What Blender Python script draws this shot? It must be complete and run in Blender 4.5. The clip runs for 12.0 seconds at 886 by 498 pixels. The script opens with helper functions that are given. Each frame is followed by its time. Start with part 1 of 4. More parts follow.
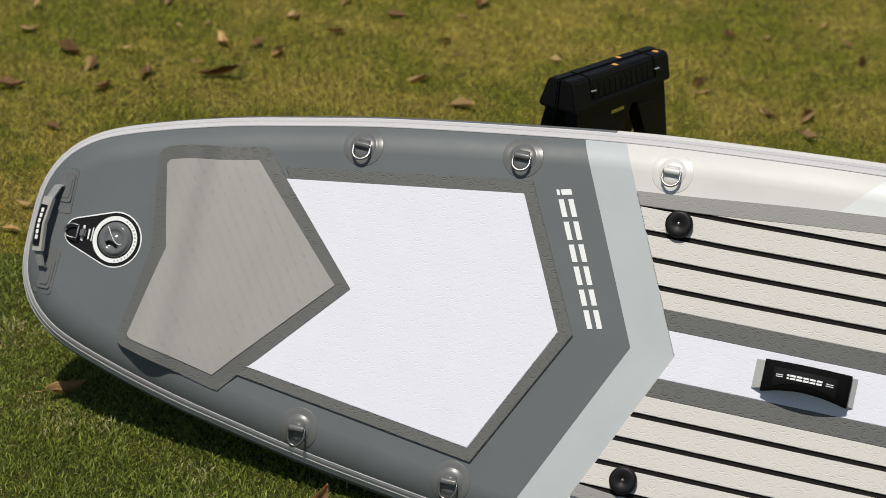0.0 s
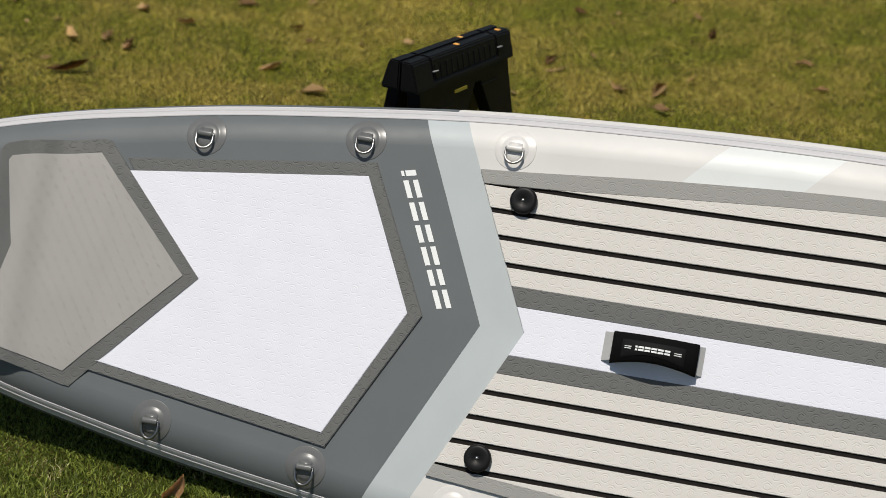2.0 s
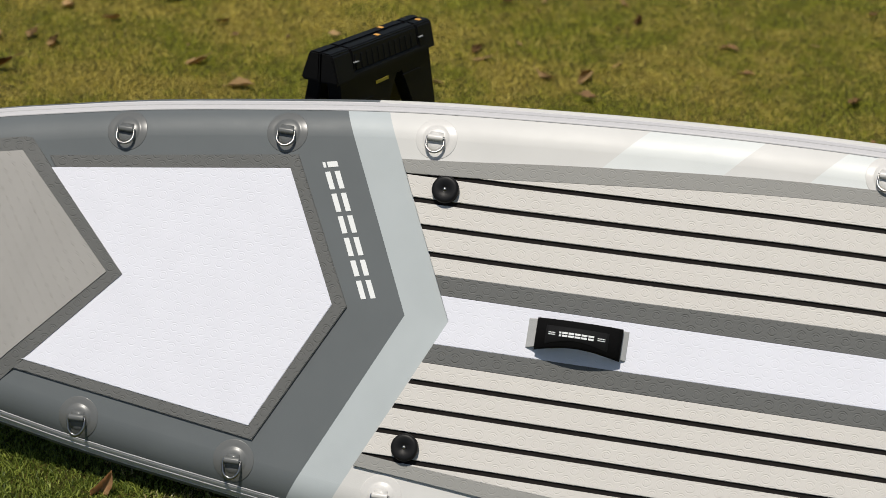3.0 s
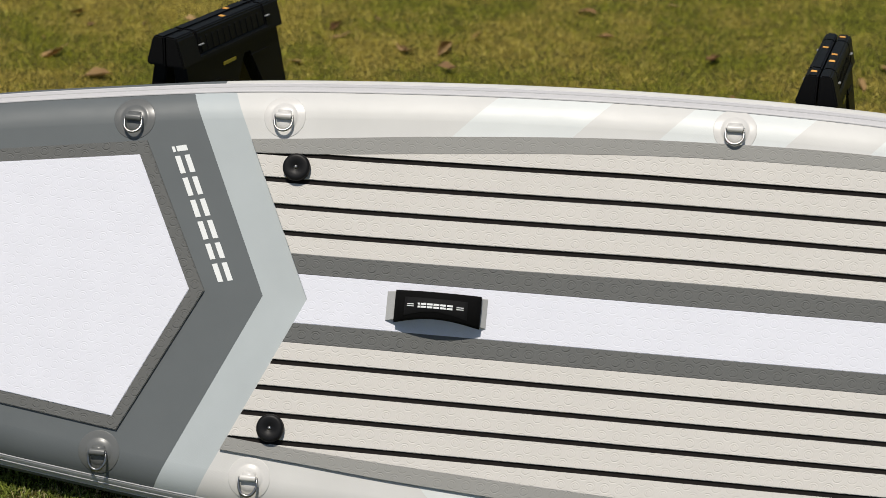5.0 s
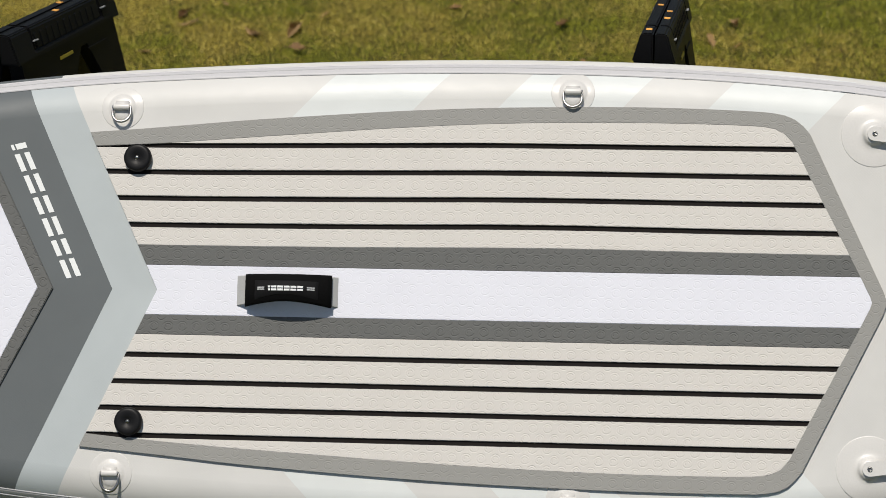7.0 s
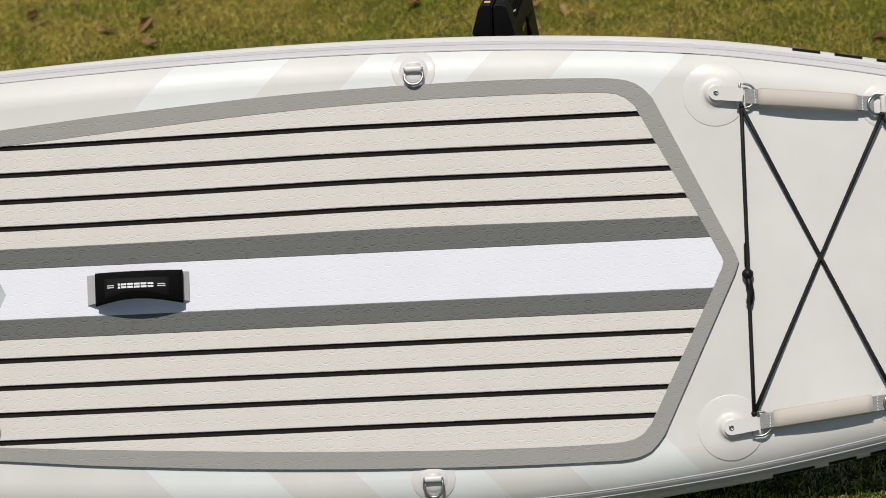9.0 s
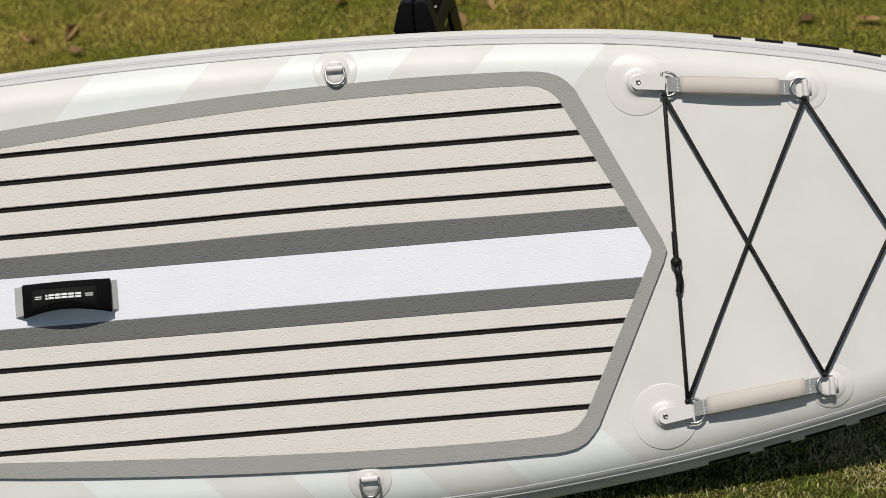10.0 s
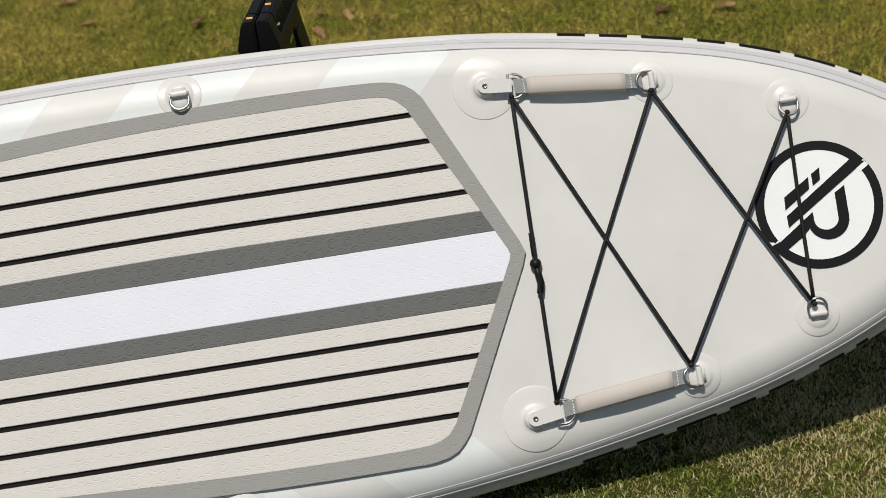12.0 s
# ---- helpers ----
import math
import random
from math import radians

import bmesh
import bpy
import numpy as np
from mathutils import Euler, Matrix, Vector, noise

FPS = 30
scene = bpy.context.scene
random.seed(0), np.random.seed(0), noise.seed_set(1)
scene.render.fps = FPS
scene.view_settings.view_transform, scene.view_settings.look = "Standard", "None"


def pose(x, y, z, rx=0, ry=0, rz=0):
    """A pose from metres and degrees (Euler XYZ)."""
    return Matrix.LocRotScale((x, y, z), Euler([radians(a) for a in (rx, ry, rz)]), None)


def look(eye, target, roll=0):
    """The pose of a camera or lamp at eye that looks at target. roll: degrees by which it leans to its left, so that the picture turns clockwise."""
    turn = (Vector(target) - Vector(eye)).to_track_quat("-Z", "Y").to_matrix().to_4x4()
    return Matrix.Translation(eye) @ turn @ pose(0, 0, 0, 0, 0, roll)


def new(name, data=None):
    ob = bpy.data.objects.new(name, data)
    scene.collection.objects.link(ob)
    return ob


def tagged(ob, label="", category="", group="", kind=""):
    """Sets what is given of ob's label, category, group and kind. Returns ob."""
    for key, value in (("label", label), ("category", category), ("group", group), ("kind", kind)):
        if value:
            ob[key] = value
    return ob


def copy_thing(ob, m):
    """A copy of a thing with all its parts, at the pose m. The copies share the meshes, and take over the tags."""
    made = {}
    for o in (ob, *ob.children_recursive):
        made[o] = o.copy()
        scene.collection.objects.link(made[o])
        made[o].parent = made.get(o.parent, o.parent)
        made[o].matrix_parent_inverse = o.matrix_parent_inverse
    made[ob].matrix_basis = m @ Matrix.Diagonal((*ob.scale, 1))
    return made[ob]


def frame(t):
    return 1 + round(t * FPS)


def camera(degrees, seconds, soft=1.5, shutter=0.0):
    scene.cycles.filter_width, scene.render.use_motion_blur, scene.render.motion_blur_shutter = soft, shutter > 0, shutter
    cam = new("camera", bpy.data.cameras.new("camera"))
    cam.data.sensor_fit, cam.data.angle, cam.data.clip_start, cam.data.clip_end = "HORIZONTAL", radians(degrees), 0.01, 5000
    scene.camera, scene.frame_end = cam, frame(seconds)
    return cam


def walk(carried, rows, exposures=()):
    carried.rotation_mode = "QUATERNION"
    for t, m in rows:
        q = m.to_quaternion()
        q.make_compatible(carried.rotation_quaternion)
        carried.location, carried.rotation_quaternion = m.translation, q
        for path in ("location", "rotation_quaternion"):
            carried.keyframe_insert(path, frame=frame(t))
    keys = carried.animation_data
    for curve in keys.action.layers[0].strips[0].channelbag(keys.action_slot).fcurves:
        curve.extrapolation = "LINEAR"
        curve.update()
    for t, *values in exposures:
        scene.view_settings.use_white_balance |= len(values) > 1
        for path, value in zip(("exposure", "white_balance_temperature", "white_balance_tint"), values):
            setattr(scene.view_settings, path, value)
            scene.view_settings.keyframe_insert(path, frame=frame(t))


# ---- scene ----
cam = camera(22.0, 12.0, soft=0.85)
cam.data.dof.use_dof = True
cam.data.dof.focus_distance = 4.05
cam.data.dof.aperture_fstop = 5.2
ROWS = [
    (0, -0.2196, -0.0218, 2.2616, 9.134, -25.460, 4.852),
    (0.5, -0.2034, -0.0189, 2.2610, 8.265, -25.446, 4.796),
    (1, -0.1893, -0.0153, 2.2584, 7.473, -25.452, 4.467),
    (1.5, -0.1724, -0.0126, 2.2556, 6.627, -25.476, 4.245),
    (2, -0.1537, -0.0132, 2.2559, 5.878, -25.525, 3.983),
    (2.5, -0.1356, -0.0151, 2.2568, 5.090, -25.588, 3.820),
    (3, -0.1167, -0.0170, 2.2596, 4.291, -25.664, 3.473),
    (5, -0.0433, -0.0063, 2.2495, 1.390, -26.079, 1.456),
    (5.5, -0.0235, -0.0024, 2.2479, 0.639, -26.245, 0.974),
    (6, -0.0059, -0.0014, 2.2478, -0.205, -26.372, 0.492),
    (6.5, 0.0125, -0.0027, 2.2455, -0.940, -26.480, -0.311),
    (7, 0.0341, -0.0042, 2.2446, -1.634, -26.613, -0.979),
    (9, 0.1148, 0.0100, 2.2287, -4.522, -27.128, -3.359),
    (9.5, 0.1325, 0.0122, 2.2269, -5.252, -27.259, -4.076),
    (10, 0.1520, 0.0147, 2.2258, -5.939, -27.326, -4.778),
    (10.5, 0.1738, 0.0184, 2.2243, -6.621, -27.374, -5.553),
    (11, 0.1942, 0.0211, 2.2217, -7.292, -27.446, -6.236),
    (11.5, 0.2142, 0.0263, 2.2181, -7.963, -27.482, -6.967),
    (12, 0.2357, 0.0282, 2.2161, -8.627, -27.420, -7.700),
]
walk(cam, [(t, pose(x, y, z, 90 + pitch, 0, turn) @ pose(0, 0, 0, 0, 0, roll)) for t, x, y, z, turn, pitch, roll in ROWS])

# ---- light: clear midday sky, sun almost overhead ----
SUN = Vector((-0.137, -0.310, 0.940)).normalized()
world = bpy.data.worlds.new("sky")
scene.world = world
world.use_nodes = True
wn = world.node_tree.nodes
sky = wn.new("ShaderNodeTexSky")
sky.sky_type = "NISHITA"
sky.sun_disc = False
sky.sun_elevation = math.asin(SUN.z)
sky.sun_rotation = math.atan2(SUN.x, SUN.y)
wn["Background"].inputs["Strength"].default_value = 0.066
world.node_tree.links.new(sky.outputs[0], wn["Background"].inputs["Color"])
sun = new("sun", bpy.data.lights.new("sun", "SUN"))
sun.data.energy = 4.28
sun.data.angle = radians(0.53)
sun.data.color = (1.0, 0.938, 0.85)
sun.matrix_world = look((SUN * 20), (0, 0, 0))
scene.view_settings.exposure = -0.16


# ---- materials ----
class Nodes:
    """Short hand for building a node material."""

    def __init__(self, name, rough=0.5, metal=0.0, spec=0.5):
        self.m = bpy.data.materials.new(name)
        self.m.use_nodes = True
        self.t = self.m.node_tree
        self.b = self.t.nodes["Principled BSDF"]
        self.b.inputs["Roughness"].default_value = rough
        self.b.inputs["Metallic"].default_value = metal
        self.b.inputs["Specular IOR Level"].default_value = spec
        self.co = self.t.nodes.new("ShaderNodeTexCoord").outputs["Object"]

    def put(self, socket, value):
        if isinstance(value, (int, float, tuple, list)):
            socket.default_value = value
        else:
            self.t.links.new(value, socket)

    def math(self, op, a, b=0.0, c=0.0):
        n = self.t.nodes.new("ShaderNodeMath")
        n.operation = op
        for i, v in enumerate((a, b, c)):
            self.put(n.inputs[i], v)
        return n.outputs[0]

    def mix(self, fac, a, b):
        n = self.t.nodes.new("ShaderNodeMix")
        n.data_type = "RGBA"
        self.put(n.inputs[0], fac)
        self.put(n.inputs[6], a)
        self.put(n.inputs[7], b)
        return n.outputs[2]

    def noise(self, scale, detail=3.0, rough=0.55, co=None):
        n = self.t.nodes.new("ShaderNodeTexNoise")
        self.put(n.inputs["Vector"], co or self.co)
        n.inputs["Scale"].default_value = scale
        n.inputs["Detail"].default_value = detail
        n.inputs["Roughness"].default_value = rough
        return n.outputs["Fac"]

    def ramp(self, v, lo, hi, a=0.0, b=1.0):
        n = self.t.nodes.new("ShaderNodeMapRange")
        for i, k in enumerate((v, lo, hi, a, b)):
            self.put(n.inputs[i], k)
        return n.outputs[0]

    def xyz(self):
        n = self.t.nodes.new("ShaderNodeSeparateXYZ")
        self.put(n.inputs[0], self.co)
        return n.outputs

    def bump(self, height, strength, distance):
        n = self.t.nodes.new("ShaderNodeBump")
        n.inputs["Strength"].default_value = strength
        n.inputs["Distance"].default_value = distance
        self.put(n.inputs["Height"], height)
        self.put(self.b.inputs["Normal"], n.outputs[0])

    def color(self, v):
        self.put(self.b.inputs["Base Color"], v)
        return self.m


def rgb(r, g, b):
    return (r, g, b, 1.0)


def plain(name, col, rough=0.5, metal=0.0, grain=400.0, vary=0.12, bump=0.0003, spec=0.5):
    n = Nodes(name, rough, metal, spec)
    fine, wide = n.noise(grain, 2.0), n.noise(9.0, 3.0)
    v = n.math("ADD", n.math("MULTIPLY", fine, 0.6), n.math("MULTIPLY", wide, 0.4))
    dark = tuple(c * (1 - vary) for c in col[:3]) + (1.0,)
    light = tuple(min(1.0, c * (1 + vary)) for c in col[:3]) + (1.0,)
    if bump:
        n.bump(fine, 0.5, bump)
    return n.color(n.mix(n.ramp(v, 0.3, 0.7), dark, light))


def foam(name, col, relief=1.0, px=0.0252, py=0.0181, rings=True):
    """EVA deck foam with staggered rows of embossed rings that hold a small hook, or of small hooked marks alone."""
    n = Nodes(name, 0.62, 0.0, 0.35)
    x, y, _ = n.xyz()
    row = n.math("FLOOR", n.math("DIVIDE", y, py))
    odd = n.math("MULTIPLY", n.math("FLOORED_MODULO", row, 2.0), 0.5)
    u = n.math("MULTIPLY", n.math("SUBTRACT", n.math("FRACT", n.math("ADD", n.math("DIVIDE", x, px), odd)), 0.5), px)
    v = n.math("MULTIPLY", n.math("SUBTRACT", n.math("FRACT", n.math("DIVIDE", y, py)), 0.5), py)
    r = n.math("SQRT", n.math("ADD", n.math("POWER", u, 2.0), n.math("POWER", v, 2.0)))
    worn = n.ramp(n.noise(55.0, 2.0), 0.32, 0.52, 0.35, 1.0)
    # the ring is pressed well above and below, and fades at its sides
    r = n.math("ADD", r, n.math("MULTIPLY", n.math("SUBTRACT", n.noise(160.0, 2.0), 0.5), 0.0011))
    gap = n.math("MULTIPLY", n.ramp(n.math("ABSOLUTE", v), 0.0018, 0.0050, 0.12, 1.0), n.ramp(n.noise(38.0, 2.0), 0.35, 0.6, 0.55, 1.0))
    ring = n.math("MULTIPLY", n.ramp(n.math("ABSOLUTE", n.math("SUBTRACT", r, 0.0077)), 0.0003, 0.0012, 1.0, 0.0), gap)
    half = n.ramp(n.math("SUBTRACT", v, n.math("MULTIPLY", u, 0.6)), -0.0014, -0.0002)
    inner = n.math("MULTIPLY", n.ramp(n.math("ABSOLUTE", n.math("SUBTRACT", r, 0.0040)), 0.0003, 0.0011, 1.0, 0.0), half)
    tilt = n.math("ADD", v, n.math("MULTIPLY", u, 0.55))
    dash = n.math("MULTIPLY", n.ramp(n.math("ABSOLUTE", n.math("SUBTRACT", n.math("ABSOLUTE", tilt), 0.0020)), 0.0003, 0.0011, 1.0, 0.0), n.ramp(n.math("ABSOLUTE", u), 0.0030, 0.0048, 1.0, 0.0))
    mark = n.math("ADD", ring, n.math("MULTIPLY", inner, 0.7)) if rings else n.math("MULTIPLY", dash, 0.9)
    grain, soft = n.noise(900.0, 2.0), n.noise(130.0, 3.0)
    height = n.math("ADD", n.math("MULTIPLY", n.math("MULTIPLY", mark, worn), -1.0), n.math("ADD", n.math("MULTIPLY", grain, 0.22), n.math("MULTIPLY", soft, 0.28)))
    n.bump(height, 0.52 * relief, 0.0008)
    wide = n.ramp(n.noise(14.0, 4.0), 0.35, 0.7, 0.35, 1.0)
    dark = tuple(c * 0.94 for c in col[:3]) + (1.0,)
    return n.color(n.mix(n.math("MULTIPLY", wide, n.ramp(grain, 0.2, 0.7, 0.6, 1.0)), dark, col))


def hull_paint():
    """Printed PVC: dark tail, pale chevron, off-white nose with slanted side stripes."""
    n = Nodes("printed_pvc", 0.4, 0.0, 0.34)
    x, y, z = n.xyz()
    ay = n.math("ABSOLUTE", y)
    edge = n.math("ADD", x, n.math("MULTIPLY", n.math("MINIMUM", ay, 0.372), 0.467))
    # under the rail tape the dark print runs further and the pale band stops
    low = n.math("LESS_THAN", z, -0.0446)
    dark = n.math("LESS_THAN", edge, n.math("ADD", -0.040, n.math("MULTIPLY", low, 0.057)))
    pale = n.math("LESS_THAN", edge, n.math("SUBTRACT", 0.040, n.math("MULTIPLY", low, 0.1)))
    u = n.math("SUBTRACT", x, n.math("MULTIPLY", ay, 0.95))
    stripe = 0.0
    for a, b in ((-0.023, 0.176), (0.320, 0.534), (0.682, 0.888)):
        s = n.math("MULTIPLY", n.math("GREATER_THAN", u, a), n.math("LESS_THAN", u, b))
        stripe = n.math("MAXIMUM", s, stripe)
    body = n.mix(stripe, rgb(0.636, 0.632, 0.607), rgb(0.685, 0.712, 0.697))
    body = n.mix(n.math("LESS_THAN", pale, 0.5), rgb(0.455, 0.497, 0.505), body)
    body = n.mix(low, body, rgb(0.645, 0.638, 0.60))
    col = n.mix(dark, body, rgb(0.122, 0.136, 0.140))
    weave = n.math("MULTIPLY", n.math("SINE", n.math("MULTIPLY", x, 2400.0)), n.math("SINE", n.math("MULTIPLY", y, 2400.0)))
    grain = n.noise(700.0, 2.0)
    n.bump(n.math("ADD", n.math("MULTIPLY", weave, 0.25), grain), 0.25, 0.0003)
    wide = n.ramp(n.noise(6.0, 4.0), 0.3, 0.75, 0.92, 1.03)
    mul = n.t.nodes.new("ShaderNodeMix")
    mul.data_type, mul.blend_type = "RGBA", "MULTIPLY"
    mul.inputs[0].default_value = 1.0
    n.put(mul.inputs[6], col)
    comb = n.t.nodes.new("ShaderNodeCombineColor")
    for i in range(3):
        n.put(comb.inputs[i], wide)
    n.put(mul.inputs[7], comb.outputs[0])
    gloss = n.math("MULTIPLY", stripe, n.math("GREATER_THAN", edge, 0.04))
    n.put(n.b.inputs["Roughness"], n.math("SUBTRACT", n.ramp(n.noise(30.0, 3.0), 0.3, 0.7, 0.44, 0.54), n.math("MULTIPLY", gloss, 0.06)))
    return n.color(mul.outputs[2])


M_HULL = hull_paint()
M_TAPE = plain("rail_tape", rgb(0.53, 0.525, 0.53), 0.5, vary=0.05)
M_TAPE_LINE = plain("rail_tape_ridge", rgb(0.42, 0.42, 0.425), 0.55, vary=0.05)
M_WHITE = foam("white_foam", rgb(0.752, 0.765, 0.828), 0.66)
M_BEIGE = foam("beige_foam", rgb(0.642, 0.619, 0.578), 1.2)
M_DARK = foam("dark_grey_foam", rgb(0.124, 0.127, 0.122), 1.8)
M_MID = foam("mid_grey_foam", rgb(0.298, 0.296, 0.278))
M_KICK = foam("warm_grey_foam", rgb(0.345, 0.335, 0.315), 1.5, 0.0235, 0.0165, False)
M_GROOVE = plain("black_foam_base", rgb(0.011, 0.009, 0.008), 0.75, spec=0.15)
M_BLACK = plain("black_nylon", rgb(0.008, 0.008, 0.0085), 0.45, grain=250, spec=0.18)
M_NEO = plain("black_neoprene", rgb(0.0035, 0.0035, 0.0036), 0.8, grain=900, bump=0.0006, spec=0.09)
M_CORD = plain("black_bungee", rgb(0.008, 0.008, 0.0085), 0.6, grain=1500, bump=0.0005, spec=0.28)
M_STEEL = plain("steel", rgb(0.35, 0.345, 0.335), 0.33, 1.0, vary=0.05, bump=0)
M_PATCH_D = plain("dark_patch_vinyl", rgb(0.128, 0.133, 0.130), 0.33, vary=0.06, bump=0)
M_PATCH_W = plain("white_patch_vinyl", rgb(0.632, 0.622, 0.595), 0.36, vary=0.04, bump=0)
def webbing():
    n = Nodes("grey_webbing", 0.8, 0.0, 0.2)
    x, y, z = n.xyz()
    ribs = n.math("MULTIPLY", n.math("SINE", n.math("MULTIPLY", x, 2600.0)), n.math("SINE", n.math("MULTIPLY", y, 2200.0)))
    n.bump(ribs, 0.7, 0.0006)
    return n.color(n.mix(n.ramp(n.math("ADD", n.math("MULTIPLY", ribs, 0.4), n.noise(300.0, 3.0)), 0.2, 0.9), rgb(0.21, 0.22, 0.22), rgb(0.40, 0.41, 0.405)))


M_WEB = webbing()
M_WEB_PALE = plain("pale_grey_webbing", rgb(0.40, 0.405, 0.40), 0.8, grain=1500, bump=0.0006, spec=0.2)
M_SLEEVE_GREY = plain("pale_grey_neoprene", rgb(0.37, 0.36, 0.335), 0.8, grain=900, bump=0.0004)
M_PLATE = plain("black_rubber_plate", rgb(0.009, 0.009, 0.0095), 0.7, grain=500, spec=0.12)
M_CAP = plain("smoky_valve_plastic", rgb(0.13, 0.137, 0.14), 0.12, vary=0.1, bump=0)
M_SLEEVE = plain("beige_neoprene", rgb(0.505, 0.46, 0.415), 0.8, grain=900, bump=0.0004, vary=0.06)
M_PRINT = plain("white_print", rgb(0.80, 0.82, 0.81), 0.45, vary=0.04, bump=0)
M_INK = plain("black_print", rgb(0.008, 0.008, 0.009), 0.5, bump=0, spec=0.15)
M_PLASTIC = plain("black_sawhorse_plastic", rgb(0.006, 0.006, 0.0064), 0.5, grain=600, bump=0.0005, spec=0.13)
M_ORANGE = plain("orange_rubber", rgb(0.75, 0.38, 0.08), 0.6)
M_YELLOW = plain("yellow_print", rgb(0.34, 0.27, 0.025), 0.5)


# ---- building helpers ----
def part(name, bm, material, parent=None, label="", smooth=False):
    me = bpy.data.meshes.new(name)
    bmesh.ops.recalc_face_normals(bm, faces=bm.faces)
    bm.to_mesh(me)
    bm.free()
    me.materials.append(material)
    if smooth:
        me.shade_smooth()
    ob = new(name, me)
    if parent is not None:
        ob.parent = parent
    if label:
        ob["label"] = label
    return ob


def soften(bm, width, angle=0.6, segments=2):
    edges = [e for e in bm.edges if len(e.link_faces) == 2 and e.calc_face_angle(0) > angle]
    bmesh.ops.bevel(bm, geom=edges, offset=width, segments=segments, affect="EDGES", clamp_overlap=True)
    return bm


def slab(outline, z0, z1, bevel=0.0):
    """A flat piece with the given outline."""
    bm = bmesh.new()
    low = [bm.verts.new((x, y, z0)) for x, y in outline]
    top = [bm.verts.new((x, y, z1)) for x, y in outline]
    bm.faces.new(top)
    bm.faces.new(low[::-1])
    for i in range(len(outline)):
        j = (i + 1) % len(outline)
        bm.faces.new((low[i], low[j], top[j], top[i]))
    bmesh.ops.recalc_face_normals(bm, faces=bm.faces)
    if bevel:
        edges = [e for e in bm.edges if all(abs(v.co.z - z1) < 1e-6 for v in e.verts)]
        bmesh.ops.bevel(bm, geom=edges, offset=bevel, segments=2, affect="EDGES", clamp_overlap=True)
    return bm


def box(sx, sy, sz, m=Matrix(), bevel=0.0):
    bm = bmesh.new()
    bmesh.ops.create_cube(bm, size=1.0, matrix=Matrix.Diagonal((sx, sy, sz, 1)))
    if bevel:
        soften(bm, bevel)
    bm.transform(m)
    return bm


def tube(path, radius, closed=False, sides=8, flat=1.0):
    """A round bar along a path."""
    pts = [Vector(p) for p in path]
    n = len(pts)
    bm = bmesh.new()
    rings = []
    side = None
    for i, p in enumerate(pts):
        a = pts[(i - 1) % n] if closed or i else p
        b = pts[(i + 1) % n] if closed or i < n - 1 else p
        d = (b - a).normalized()
        if side is None:
            side = d.orthogonal().normalized()
        side = (side - d * side.dot(d)).normalized()
        up = d.cross(side)
        rings.append([bm.verts.new(p + radius * (math.cos(k) * side + flat * math.sin(k) * up)) for k in (2 * math.pi * j / sides for j in range(sides))])
    for i in range(n if closed else n - 1):
        a, b = rings[i], rings[(i + 1) % n]
        for j in range(sides):
            bm.faces.new((a[j], a[(j + 1) % sides], b[(j + 1) % sides], b[j]))
    if not closed:
        bm.faces.new(rings[0][::-1])
        bm.faces.new(rings[-1])
    return bm


def lathe(profile, steps=40):
    """A turned piece round z from (radius, height) pairs."""
    bm = bmesh.new()
    rings = []
    for r, h in profile:
        if r < 1e-6:
            rings.append([bm.verts.new((0, 0, h))] * steps)
        else:
            rings.append([bm.verts.new((r * math.cos(2 * math.pi * i / steps), r * math.sin(2 * math.pi * i / steps), h)) for i in range(steps)])
    for a, b in zip(rings, rings[1:]):
        for i in range(steps):
            quad = []
            for v in (a[i], a[(i + 1) % steps], b[(i + 1) % steps], b[i]):
                if v not in quad:
                    quad.append(v)
            if len(quad) > 2:
                bm.faces.new(quad)
    return bm


def spline(points, count, closed=False):
    """Catmull-Rom through 2D points, evenly spaced."""
    p = [Vector((a, b)) for a, b in points]
    n = len(p)
    out = []
    for i in range(n if closed else n - 1):
        q = [p[(i + k) % n] if closed else p[min(max(i + k, 0), n - 1)] for k in (-1, 0, 1, 2)]
        for s in range(24):
            t = s / 24
            out.append(0.5 * ((2 * q[1]) + (q[2] - q[0]) * t + (2 * q[0] - 5 * q[1] + 4 * q[2] - q[3]) * t * t + (3 * q[1] - q[0] - 3 * q[2] + q[3]) * t ** 3))
    out.append(p[0] if closed else p[-1])
    length = [0.0]
    for a, b in zip(out, out[1:]):
        length.append(length[-1] + (b - a).length)
    xs = np.linspace(0, length[-1], count, endpoint=not closed)
    ax, ay = np.interp(xs, length, [v.x for v in out]), np.interp(xs, length, [v.y for v in out])
    return [(float(a), float(b)) for a, b in zip(ax, ay)]


